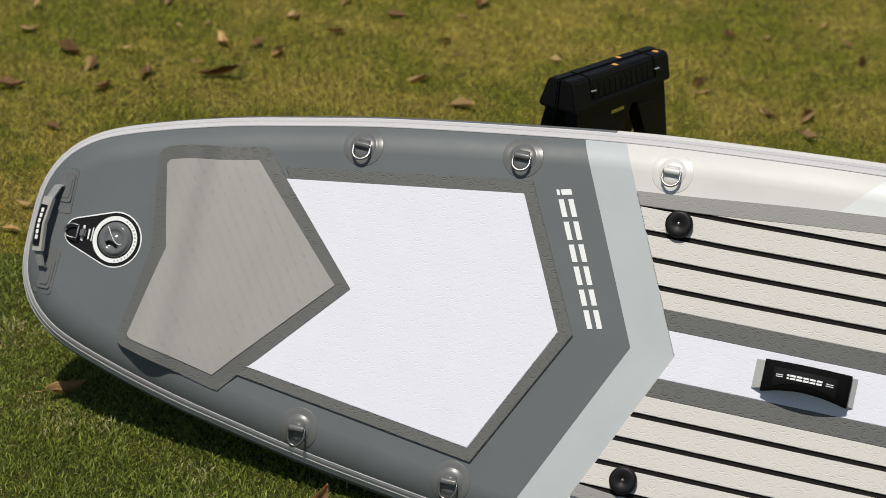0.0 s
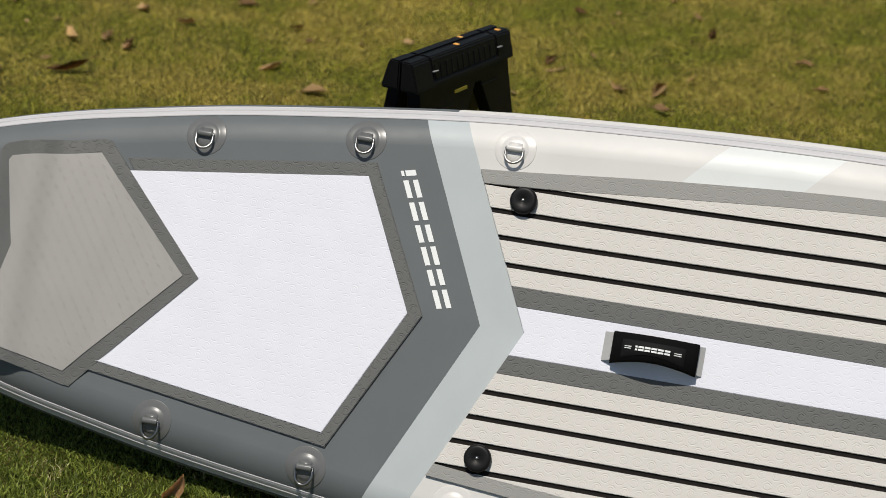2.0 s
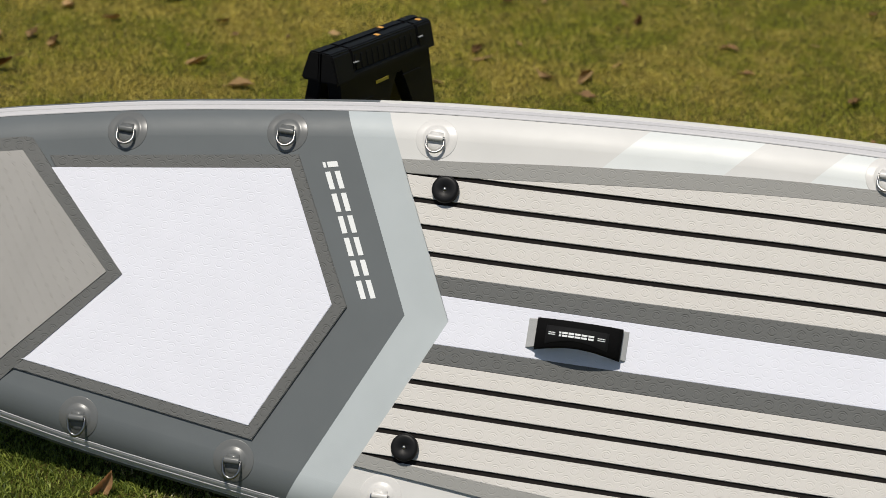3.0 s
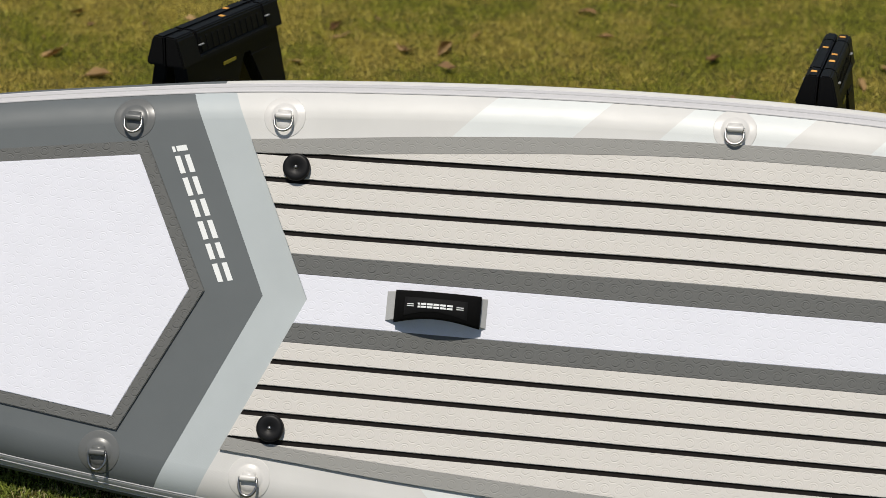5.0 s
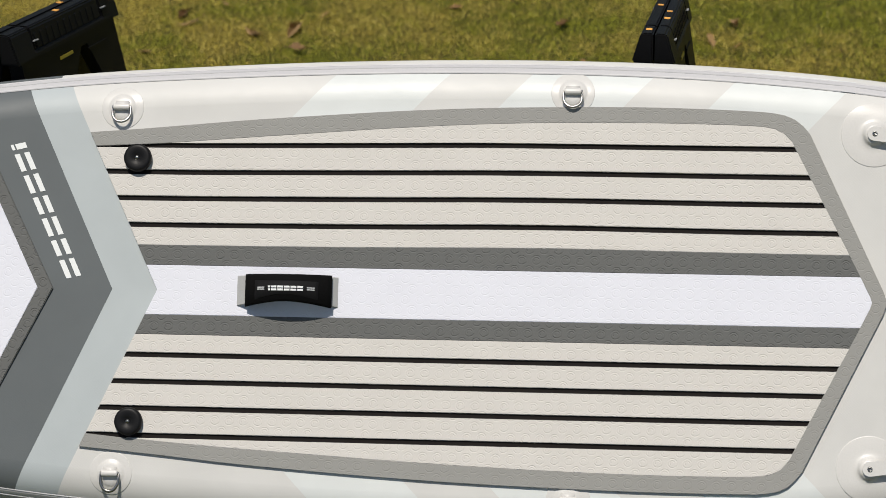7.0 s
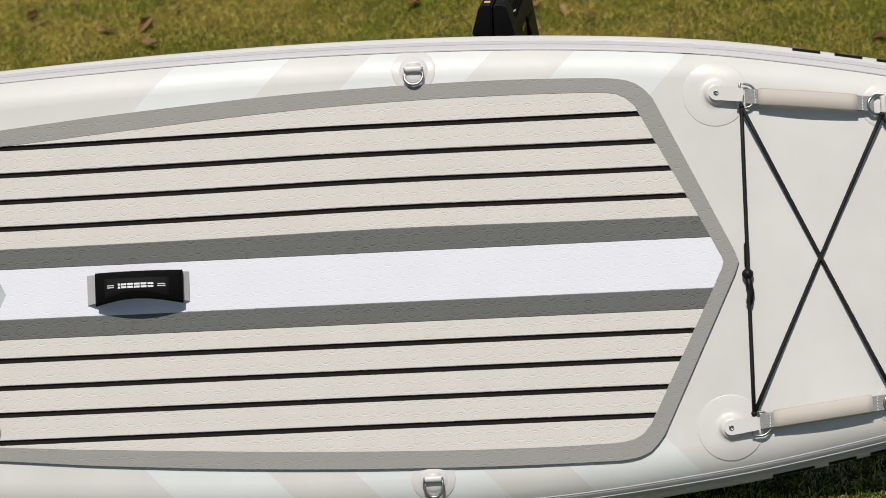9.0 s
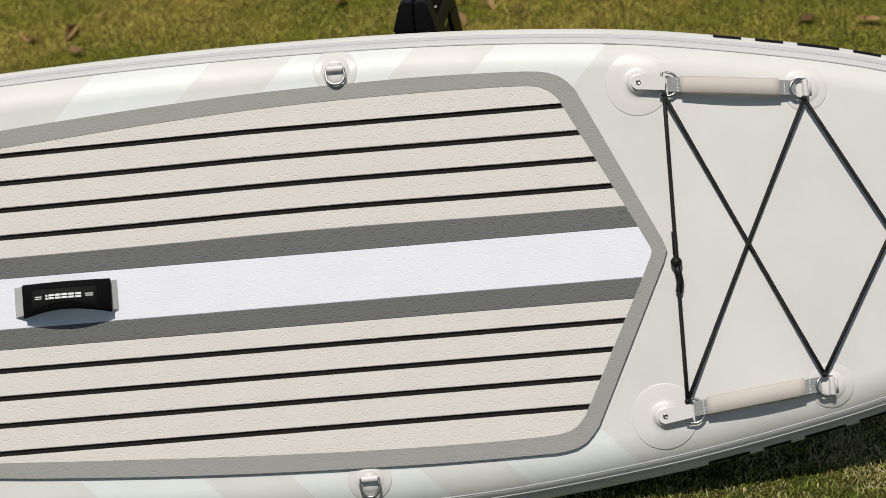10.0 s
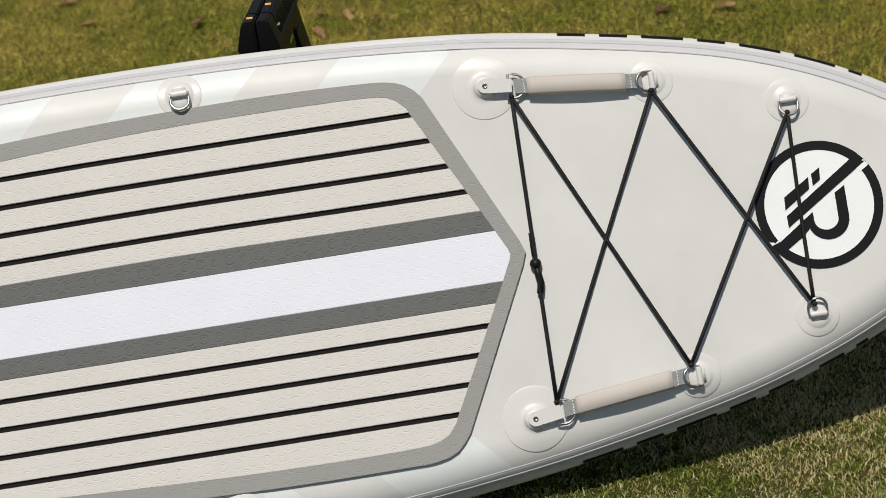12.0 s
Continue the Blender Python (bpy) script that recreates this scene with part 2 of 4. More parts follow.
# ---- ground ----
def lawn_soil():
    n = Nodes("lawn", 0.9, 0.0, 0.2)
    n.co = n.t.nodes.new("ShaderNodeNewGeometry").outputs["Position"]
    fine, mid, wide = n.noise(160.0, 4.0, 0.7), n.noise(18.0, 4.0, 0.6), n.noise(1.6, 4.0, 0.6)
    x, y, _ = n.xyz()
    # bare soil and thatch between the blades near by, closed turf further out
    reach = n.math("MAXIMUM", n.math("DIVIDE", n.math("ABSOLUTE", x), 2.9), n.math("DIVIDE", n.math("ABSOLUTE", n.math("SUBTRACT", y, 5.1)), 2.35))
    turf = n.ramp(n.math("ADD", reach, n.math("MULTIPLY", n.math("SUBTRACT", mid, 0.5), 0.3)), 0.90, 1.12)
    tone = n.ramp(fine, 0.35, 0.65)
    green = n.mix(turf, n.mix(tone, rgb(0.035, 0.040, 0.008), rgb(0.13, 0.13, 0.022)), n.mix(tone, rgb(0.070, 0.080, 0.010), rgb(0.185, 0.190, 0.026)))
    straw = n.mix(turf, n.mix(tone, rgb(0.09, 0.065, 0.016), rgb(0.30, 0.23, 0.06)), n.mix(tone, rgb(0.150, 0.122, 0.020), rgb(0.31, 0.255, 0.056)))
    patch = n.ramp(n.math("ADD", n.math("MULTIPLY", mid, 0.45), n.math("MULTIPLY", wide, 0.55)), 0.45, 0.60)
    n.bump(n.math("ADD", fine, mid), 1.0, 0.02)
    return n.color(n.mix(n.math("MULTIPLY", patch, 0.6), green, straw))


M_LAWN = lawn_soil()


def swell(x, y):
    """The height of the lawn: a low swell in front of the tail and slow unevenness behind."""
    return 0.024 * np.exp(-(((x + 1.15) / 0.55) ** 2) - ((y - 3.52) / 0.30) ** 2) + 0.004 * np.sin(2.1 * x + 0.6) * np.sin(1.7 * y + 0.4) * np.exp(-((y - 6.0) / 1.2) ** 2)


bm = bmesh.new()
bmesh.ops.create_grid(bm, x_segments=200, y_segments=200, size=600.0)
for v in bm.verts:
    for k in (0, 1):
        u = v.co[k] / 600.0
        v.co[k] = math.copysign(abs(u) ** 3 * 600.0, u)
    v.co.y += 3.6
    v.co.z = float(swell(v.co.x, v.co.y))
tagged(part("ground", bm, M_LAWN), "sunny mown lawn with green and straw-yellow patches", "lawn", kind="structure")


# ---- the paddle board; x runs from tail to nose, y across, z out of the deck ----
BOARD = Matrix(((0.99196, 0.05677, -0.1131, -0.4079), (-0.12607, 0.52125, -0.84404, 3.5607), (0.01104, 0.85151, 0.52422, 0.3968), (0, 0, 0, 1)))
board = tagged(new("paddle_board"), "grey and off-white inflatable paddle board leaning on two black sawhorses", "paddle board")
board.matrix_world = BOARD
R_RAIL = 0.076
DECK = -0.004
HALF = [(-1.243, 0.0), (-1.240, 0.070), (-1.222, 0.125), (-1.185, 0.172), (-1.122, 0.211), (-1.01, 0.247), (-0.88, 0.279), (-0.76, 0.302), (-0.58, 0.333), (-0.36, 0.362),
        (-0.14, 0.387), (0.07, 0.402), (0.37, 0.416), (0.67, 0.421), (0.97, 0.415), (1.235, 0.396), (1.42, 0.370), (1.62, 0.332), (1.75, 0.297), (1.87, 0.250), (1.98, 0.190), (2.06, 0.125), (2.10, 0.060), (2.112, 0.0)]
LEAN = ((0.90, 0.0), (1.10, 0.006), (1.25, 0.011), (1.43, 0.0135), (1.62, 0.0155), (1.75, 0.017), (1.87, 0.015), (2.0, 0.010), (2.11, 0.0))


def slack(x):
    """The near rail draws in a little towards the nose."""
    return float(np.interp(x, [a for a, _ in LEAN], [b for _, b in LEAN]))


RIM = spline(HALF + [(x, slack(x) - y) for x, y in HALF[-2:0:-1]], 300, closed=True)
RIM_V = [Vector(p) for p in RIM]
RIM_A = np.array(RIM)


def rim_normal(i):
    d = RIM_V[(i + 1) % 300] - RIM_V[i - 1]
    return Vector((d.y, -d.x)).normalized()


NORMALS = [rim_normal(i) for i in range(300)]
if NORMALS[60].dot(RIM_V[60] - Vector((0.4, 0))) < 0:
    NORMALS = [-n for n in NORMALS]


def rail_bulge(a):
    """The seam below the tape stands a little out of the round."""
    return 0.005 * math.exp(-((a - 17) / 9) ** 2)


def tape_middle(i):
    """The angle at which the middle of the rail tape runs; it climbs towards the nose."""
    return 35.0 + (3.0 + 0.8 * NORMALS[i].y) * (RIM_V[i].x + 0.9)


def sweep(profile, close=False, follow=False):
    """A skin round the rail through (angle, radius) pairs (90 is the deck, -90 the bottom), or through angles from the tape's middle."""
    bm = bmesh.new()
    rings = []
    for a, radius in profile:
        ring = []
        for i in range(300):
            at = a + tape_middle(i) if follow else a
            r = radius + rail_bulge(at)
            ring.append(bm.verts.new((*(RIM_V[i] + NORMALS[i] * (r * math.cos(radians(at)) - R_RAIL)), DECK - R_RAIL + r * math.sin(radians(at)))))
        rings.append(ring)
    for a, b in zip(rings, rings[1:]):
        for i in range(300):
            j = (i + 1) % 300
            bm.faces.new((a[i], a[j], b[j], b[i]))
    if close:
        bm.faces.new(rings[0])
        bm.faces.new(rings[-1][::-1])
    return bm


def inside(x, y):
    """Distance in from the rim, and the way out."""
    d = RIM_A - np.array((x, y))
    i = int(np.argmin((d ** 2).sum(1)))
    n = NORMALS[i]
    return (RIM_V[i] - Vector((x, y))).dot(n), n


def skin(x, y):
    """The point of the hull over (x, y) and the way out of it."""
    d, n = inside(x, y)
    if d >= R_RAIL:
        return Vector((x, y, DECK)), Vector((0, 0, 1))
    c = min((R_RAIL - d) / R_RAIL, 0.999)
    s = math.sqrt(1 - c * c)
    return Vector((x, y, DECK - R_RAIL + R_RAIL * s)), Vector((n.x * c, n.y * c, s))


def conform(bm, x, y, turn=0.0):
    """Lays a piece that was built flat round the origin on the hull at (x, y)."""
    c, s = math.cos(turn), math.sin(turn)
    for v in bm.verts:
        u, w = c * v.co.x - s * v.co.y, s * v.co.x + c * v.co.y
        p, n = skin(x + u, y + w)
        v.co = p + n * v.co.z
    return bm


hull = part("hull", sweep([(a, R_RAIL) for a in (90, 82, 74, 66, 60, 55, 50, 46, 42, 38, 34, 29, 25, 21, 17, 13, 9, 4, -2, -10, -20, -30, -45, -60, -75, -90)], True), M_HULL, board, smooth=True)
for f in hull.data.polygons:
    if len(f.vertices) > 4:
        f.use_smooth = False
R = R_RAIL
part("rail_band", sweep([(11.0, R - 0.0002), (10.4, R + 0.0016), (7.0, R + 0.0018), (3.5, R + 0.0018), (0.0, R + 0.0018), (-3.5, R + 0.0018), (-7.0, R + 0.0016), (-10.0, R + 0.0014), (-10.6, R - 0.0002)], follow=True), M_TAPE, board, "pale grey rail tape", True)
for a, h in ((10.2, 0.0019), (-0.4, 0.0032)):
    part("rail_line", sweep([(a + 1.1, R + 0.0008), (a + 0.7, R + h * 0.85), (a, R + h), (a - 0.7, R + h * 0.85), (a - 1.1, R + 0.0008)], follow=True), M_TAPE_LINE, board, "raised pale seam on the rail tape", True)
part("rail_lip", sweep([(-9.4, R + 0.0008), (-10.0, R + 0.0024), (-10.8, R + 0.0022), (-11.4, R - 0.0004)], follow=True), M_TAPE, board, smooth=True)

# overlapping joint of the far rail tape
bm = bmesh.new()
j0 = min(range(300), key=lambda i: abs(RIM_V[i].x - 1.235) + (0 if RIM_V[i].y > 0 else 9))
rows = []
for i in (j0, j0 + 1):
    ring = []
    for k in range(9):
        a = tape_middle(i) + 11.4 - 2.85 * k
        r = R + 0.0026
        ring.append(bm.verts.new((*(RIM_V[i] + NORMALS[i] * (r * math.cos(radians(a)) - R_RAIL)), DECK - R_RAIL + r * math.sin(radians(a)))))
    rows.append(ring)
for a, b in zip(rows, rows[1:]):
    for k in range(8):
        bm.faces.new((a[k], a[k + 1], b[k + 1], b[k]))
part("tape_joint", bm, M_TAPE, board, "overlapping end of the rail tape", True)

# main deck pad
OUT = {1: [(-0.089, 0.277), (0.003, 0.2842), (0.104, 0.2935), (0.204, 0.3025), (0.304, 0.310), (0.454, 0.3203), (0.60, 0.3275), (0.75, 0.331), (0.90, 0.332), (1.042, 0.3285), (1.115, 0.3235), (1.150, 0.311), (1.172, 0.288)],
       -1: [(-0.089, 0.277), (0.05, 0.2885), (0.174, 0.2998), (0.273, 0.307), (0.40, 0.3150), (0.55, 0.3225), (0.72, 0.3280), (0.90, 0.3312), (1.054, 0.3305), (1.105, 0.3285), (1.140, 0.317), (1.165, 0.289)]}
INN = {1: [(-0.075, 0.253), (0.02, 0.2575), (0.105, 0.2634), (0.205, 0.2716), (0.305, 0.2792), (0.454, 0.2905), (0.60, 0.2988), (0.75, 0.3035), (0.90, 0.3045), (0.994, 0.3036), (1.085, 0.3008), (1.120, 0.2935), (1.140, 0.2760)],
       -1: [(-0.075, 0.254), (0.05, 0.2650), (0.173, 0.2734), (0.322, 0.2815), (0.470, 0.2893), (0.63, 0.2960), (0.80, 0.3010), (0.95, 0.3025), (1.057, 0.3012), (1.100, 0.2985), (1.125, 0.290), (1.140, 0.2740)]}


def left(y):
    return 0.041 - 0.467 * abs(y)


def right(y):
    return 1.281 - 0.478 * abs(y)


OUT_S = {k: spline(v, 70) for k, v in OUT.items()}
INN_S = {k: spline(v, 70) for k, v in INN.items()}
pad = part("deck_pad", slab([(left(0), 0), (left(0.276), 0.276), *OUT_S[1][1:], (1.297, 0.022), (1.304, 0.0), (1.297, -0.022), *[(x, -y) for x, y in OUT_S[-1][:0:-1]], (left(0.276), -0.276)], DECK - 0.001, -0.0022), M_GROOVE, board, "black foam base under the deck planks")
TOP = 0.002


def spread(x, y):
    """The planks of the far half spread a little towards the nose."""
    if y < 0.05:
        return y
    return y * (1 + 0.026 * min(max((x - 0.1) / 0.5, 0), 1)) + 0.0045 * (1 - y / 0.28) * math.exp(-((x - 0.74) / 0.24) ** 2)


def fan(points):
    out = []
    for k, (x0, y0) in enumerate(points):
        x1, y1 = points[(k + 1) % len(points)]
        steps = 24 if abs(x1 - x0) > 0.5 else 1
        out += [(x0 + (x1 - x0) * i / steps, y0 + (y1 - y0) * i / steps) for i in range(steps)]
    return [(x, spread(x, y)) for x, y in out]


# grey border round the planks, one piece open at the chevron
def border_half(s):
    outer = [(left(0.277), 0.277), *OUT_S[s][1:], (1.298, 0.020)]
    within = [(left(0.2535), 0.2535)] + [(x, y) for x, y in INN_S[s] if x > left(0.2535)] + [(1.276, 0.010)]
    return [(x, s * y) for x, y in outer], [(x, s * y) for x, y in within]


(far_out, far_in), (near_out, near_in) = border_half(1), border_half(-1)
part("pad_border", slab((far_out + [(1.305, 0.0)] + near_out[::-1] + near_in + [(1.279, 0.0)] + far_in[::-1])[::-1], -0.0022, TOP + 0.0002, 0.0006), M_MID, pad, "grey embossed foam border")
for s in (1, -1):
    for y0, y1, mat in ((0.0435, 0.0785, M_DARK), (0.0785, 0.1098, M_BEIGE), (0.1187, 0.1568, M_BEIGE), (0.1657, 0.2033, M_BEIGE), (0.2122, 0.2508, M_BEIGE)):
        q = [(left(y0), y0), (right(y0), y0), (right(y1), y1), (left(y1), y1)]
        part("plank", slab(fan([(x, s * y) for x, y in q][::s]), -0.0022, TOP, 0.0008), mat, pad, "dark grey embossed foam strip" if mat is M_DARK else "beige embossed foam plank")
    q = [(x, s * y) for x, y in INN_S[s] if y > abs(spread(x, 0.2597 * s)) + 0.0008]
    xs = np.linspace(right(0.2597), q[0][0] - 0.02, 24)
    q = [*q, *[(float(x), spread(float(x), 0.2597 * s)) for x in xs]]
    part("plank", slab(q[::-s], -0.0022, TOP, 0.0008), M_BEIGE, pad, "beige embossed foam plank")
q = [(left(0), 0), (left(0.0435), -0.0435), (right(0.0435), -0.0435), (1.2762, -0.0100), (1.2794, 0.0), (1.2762, 0.0100), (right(0.0435), 0.0435), (left(0.0435), 0.0435)]
part("plank", slab(q, -0.0022, TOP, 0.0008), M_WHITE, pad, "white embossed foam centre stripe")

# white arrow pad in front of the tail
tail_pad = part("tail_pad", slab([(-0.745, 0.1985), (-0.279, 0.2605), (-0.146, 0.0), (-0.279, -0.2605), (-0.745, -0.1985), (-0.60, 0.0)], DECK - 0.001, 0.0008, 0.0012), M_DARK, board, "grey embossed foam border of the arrow pad")
part("pad_panel", slab([(-0.738, 0.1760), (-0.289, 0.2335), (-0.173, 0.0), (-0.289, -0.2360), (-0.738, -0.1790), (-0.59, 0.0)], 0.0, 0.0024, 0.0008), M_WHITE, tail_pad, "white embossed foam panel")


# kick pad with a raised ridge
def ridge(x):
    xs, zs = (-1.01, -0.992, -0.966, -0.938, -0.910, -0.884, -0.862, -0.80, -0.75, -0.5), (0.001, 0.002, 0.010, 0.0215, 0.0205, 0.0075, 0.0020, 0.0020, 0.003, 0.003)
    return float(np.mean([np.interp(x + d, xs, zs) for d in (-0.012, -0.006, 0.0, 0.006, 0.012)]))


def kick(outline, low, high):
    bm = slab(outline, 0, 1)
    for y in (-0.215, -0.19, -0.165, 0.165, 0.19, 0.215):
        bmesh.ops.bisect_plane(bm, geom=bm.verts[:] + bm.edges[:] + bm.faces[:], plane_co=(0, y, 0), plane_no=(0, 1, 0))
    for x in np.linspace(-1.0, -0.6, 61):
        bmesh.ops.bisect_plane(bm, geom=bm.verts[:] + bm.edges[:] + bm.faces[:], plane_co=(x, 0, 0), plane_no=(1, 0, 0))
    for v in bm.verts:
        # the corners lie down on the hull
        lie = min(max((abs(v.co.y) - 0.165) / 0.05, 0), 1) * min(max((v.co.x + 0.89) / 0.04, 0), 1)
        top = ridge(v.co.x) * (1 - lie) + (skin(v.co.x, v.co.y)[0].z + 0.0012) * lie
        v.co.z = top + high if v.co.z > 0.5 else (DECK - 0.0015 if low is None else top + low)
    return bm


K_OUT = [(-0.992, 0.165), (-0.993, 0.176), (-0.988, 0.186), (-0.977, 0.1925), (-0.800, 0.2265), (-0.785, 0.2265), (-0.568, 0.0), (-0.776, -0.2345), (-0.792, -0.2330), (-0.977, -0.1925), (-0.988, -0.186), (-0.993, -0.176), (-0.992, -0.165), (-0.962, 0.0)]
K_IN = [(-0.971, 0.160), (-0.965, 0.168), (-0.798, 0.2005), (-0.598, 0.0), (-0.792, -0.2085), (-0.963, -0.176), (-0.970, -0.169), (-0.929, 0.004)]
kick_pad = part("kick_pad", kick(K_OUT, None, 0.001), M_DARK, board, "grey foam kick pad with a raised ridge")
kick_panel = part("kick_panel", kick(K_IN, -0.002, 0.0028), M_KICK, kick_pad, "warm grey embossed foam panel", True)
for ob in (kick_pad, kick_panel):
    ob.data.shade_smooth()
    ob.data.set_sharp_from_angle(angle=radians(40))

# ---- fittings of the board ----
def d_path(w, h, z):
    """A D: a straight bar at the top, a bow that hangs towards -y."""
    pts = [(-w / 2, 0, z), (w / 2, 0, z)]
    for k in range(13):
        a = math.pi * k / 12
        pts.append((w / 2 * math.cos(a), -h + w / 2 - w / 2 * math.sin(a), z * 0.9))
    return pts


def d_ring(x, y, material, label, turn=0.0, size=1.0, lift=0.0055):
    base = part("d_ring_patch", conform(lathe([(0.0, 0.0042), (0.012, 0.0042), (0.0185, 0.0036), (0.0225, 0.0018), (0.0240, 0.0011), (0.0255, 0.0009), (0.0275, 0.0008), (0.0370, 0.0008), (0.0378, 0.0006), (0.0382, -0.001)]), x, y), material, board, label, True)
    loop = tube([(-0.0135, 0, 0.0085), (-0.0125, 0, 0.0087), (0.0125, 0, 0.0087), (0.0135, 0, 0.0085)], 0.0054, sides=12)
    foot = bpy.data.meshes.new("foot")
    box(0.025, 0.012, 0.003, Matrix.Translation((0, 0.005, 0.0046)), 0.0012).to_mesh(foot)
    loop.from_mesh(foot)
    bpy.data.meshes.remove(foot)
    part("ring_loop", conform(loop, x, y, turn), material, base, smooth=True)
    bar = tube([(a * size * 0.92, b * size * 0.92, c + 0.3 * max(0.0, -b - 0.010)) for a, b, c in d_path(0.035, 0.029, lift + 0.003)], 0.0025, True)
    part("ring", conform(bar, x, y, turn), M_STEEL, base, "steel ring", True)
    return base


for x, y in ((-0.607, 0.264), (-0.307, 0.299), (-0.607, -0.268), (-0.307, -0.301)):
    d_ring(x, y, M_PATCH_D, "dark grey vinyl patch with a steel ring")
for x, y in ((-0.033, 0.322), (-0.031, -0.322), (0.763, 0.357), (0.768, -0.347)):
    d_ring(x, y, M_PATCH_W, "clear white vinyl patch with a steel ring")
d_ring(1.788, 0.188, M_PATCH_W, "white vinyl patch with a steel ring")
d_ring(1.779, -0.181, M_PATCH_W, "white vinyl patch with a steel ring", math.pi)
d_ring(1.5640, 0.2560, M_PATCH_W, "white vinyl patch with a steel ring", -math.pi / 2)
d_ring(1.5625, -0.2525, M_PATCH_W, "white vinyl patch with a steel ring", -math.pi / 2)

# screw mounts at the ends of the side handles
for s, MX, MY in ((1, 1.2805, 0.290), (-1, 1.277, -0.282)):
    cup = part("mount_patch", conform(lathe([(0.0, 0.0115), (0.0125, 0.0115), (0.0155, 0.0105), (0.0180, 0.0070), (0.0195, 0.0040), (0.0225, 0.0020), (0.028, 0.0011), (0.034, 0.0009), (0.0550, 0.0009), (0.0560, 0.0007), (0.0565, -0.001)]), MX, MY), M_PATCH_W, board, "round white vinyl mount with a screw", True)
    part("screw", conform(lathe([(0.0, 0.0158), (0.0022, 0.0158), (0.0024, 0.0170), (0.0044, 0.0170), (0.0048, 0.012)], 16), MX, MY), M_STEEL, cup, "steel screw", True)
    tab = slab([(0.0125 * math.cos(a), 0.0125 * math.sin(a)) for a in (math.pi * (0.5 + k / 14) for k in range(15))] + [(0.046, -0.0115), (0.046, 0.0115)], 0.0128, 0.0156)
    part("tab", conform(tab, MX, MY, -0.13 * s), M_PATCH_W, cup, "white vinyl tab")
    bar = tube(d_path(0.041, 0.030, 0.0103), 0.0022, True)
    part("ring", conform(bar, MX + 0.039, MY - 0.006 * s, (math.pi / 2 - 0.13) * 1.0), M_STEEL, cup, "steel ring", True)

    # side handle between the mounts
    def strap(x0, x1, y0, y1, width, thick, rise, z0, steps=14):
        bm = bmesh.new()
        rows = []
        for i in range(steps + 1):
            k = i / steps
            x, y = x0 + (x1 - x0) * k, y0 + (y1 - y0) * k
            z = z0 + rise * math.sin(math.pi * k)
            rows.append([bm.verts.new((x, y + dy, z + dz)) for dy, dz in ((-width / 2, 0), (-width / 2 + thick * 0.35, thick / 2), (width / 2 - thick * 0.35, thick / 2), (width / 2, 0), (width / 2 - thick * 0.35, -thick / 2), (-width / 2 + thick * 0.35, -thick / 2))])
        for a, b in zip(rows, rows[1:]):
            for j in range(6):
                bm.faces.new((a[j], a[(j + 1) % 6], b[(j + 1) % 6], b[j]))
        bm.faces.new(rows[0])
        bm.faces.new(rows[-1][::-1])
        return bm

    grip = part("side_handle", strap(MX + 0.0495, MX + 0.267, MY - 0.008 * s, MY - 0.0325 * s, 0.0265, 0.003, 0.009, 0.006), M_WEB, board, "grey webbing carry handle with a beige sleeve", False)
    for x in (MX + 0.066, MX + 0.2475):
        for k in range(5):
            part("stitch", box(0.0012, 0.0028, 0.0008, Matrix.Translation((x, MY - (0.008 + (x - MX - 0.0495) * 0.1126) * s + 0.005 * (k - 2), 0.0075 + 0.009 * math.sin(math.pi * (x - MX - 0.0495) / 0.2175) + 0.0004))), M_PRINT, grip)
    part("sleeve", strap(MX + 0.0715, MX + 0.2385, MY - 0.0110 * s, MY - 0.0300 * s, 0.0315, 0.011, 0.004, 0.011), M_SLEEVE, grip, "beige neoprene sleeve", True)

# centre handle
def arch(x0, x1, width, thick, rise, z0, end=0.0, steps=20):
    bm = bmesh.new()
    rows = []
    for i in range(steps + 1):
        k = i / steps
        z = z0 + rise * math.sin(math.pi * (end + (1 - 2 * end) * k)) ** 1.0
        bow = 0.0005 * (1 - math.sin(math.pi * k))
        narrow = 0.010 * math.sin(math.pi * k)
        c = thick * 0.4
        rows.append([bm.verts.new((x0 + (x1 - x0) * k, bow + dy, z + dz)) for dy, dz in ((narrow - width / 2, 0), (narrow - width / 2 + c, thick / 2), (width / 2 - c, thick / 2), (width / 2, 0), (width / 2 - c, -thick / 2), (narrow - width / 2 + c, -thick / 2))])
    for a, b in zip(rows, rows[1:]):
        for j in range(6):
            bm.faces.new((a[j], a[(j + 1) % 6], b[(j + 1) % 6], b[j]))
    bm.faces.new(rows[0])
    bm.faces.new(rows[-1][::-1])
    return bm


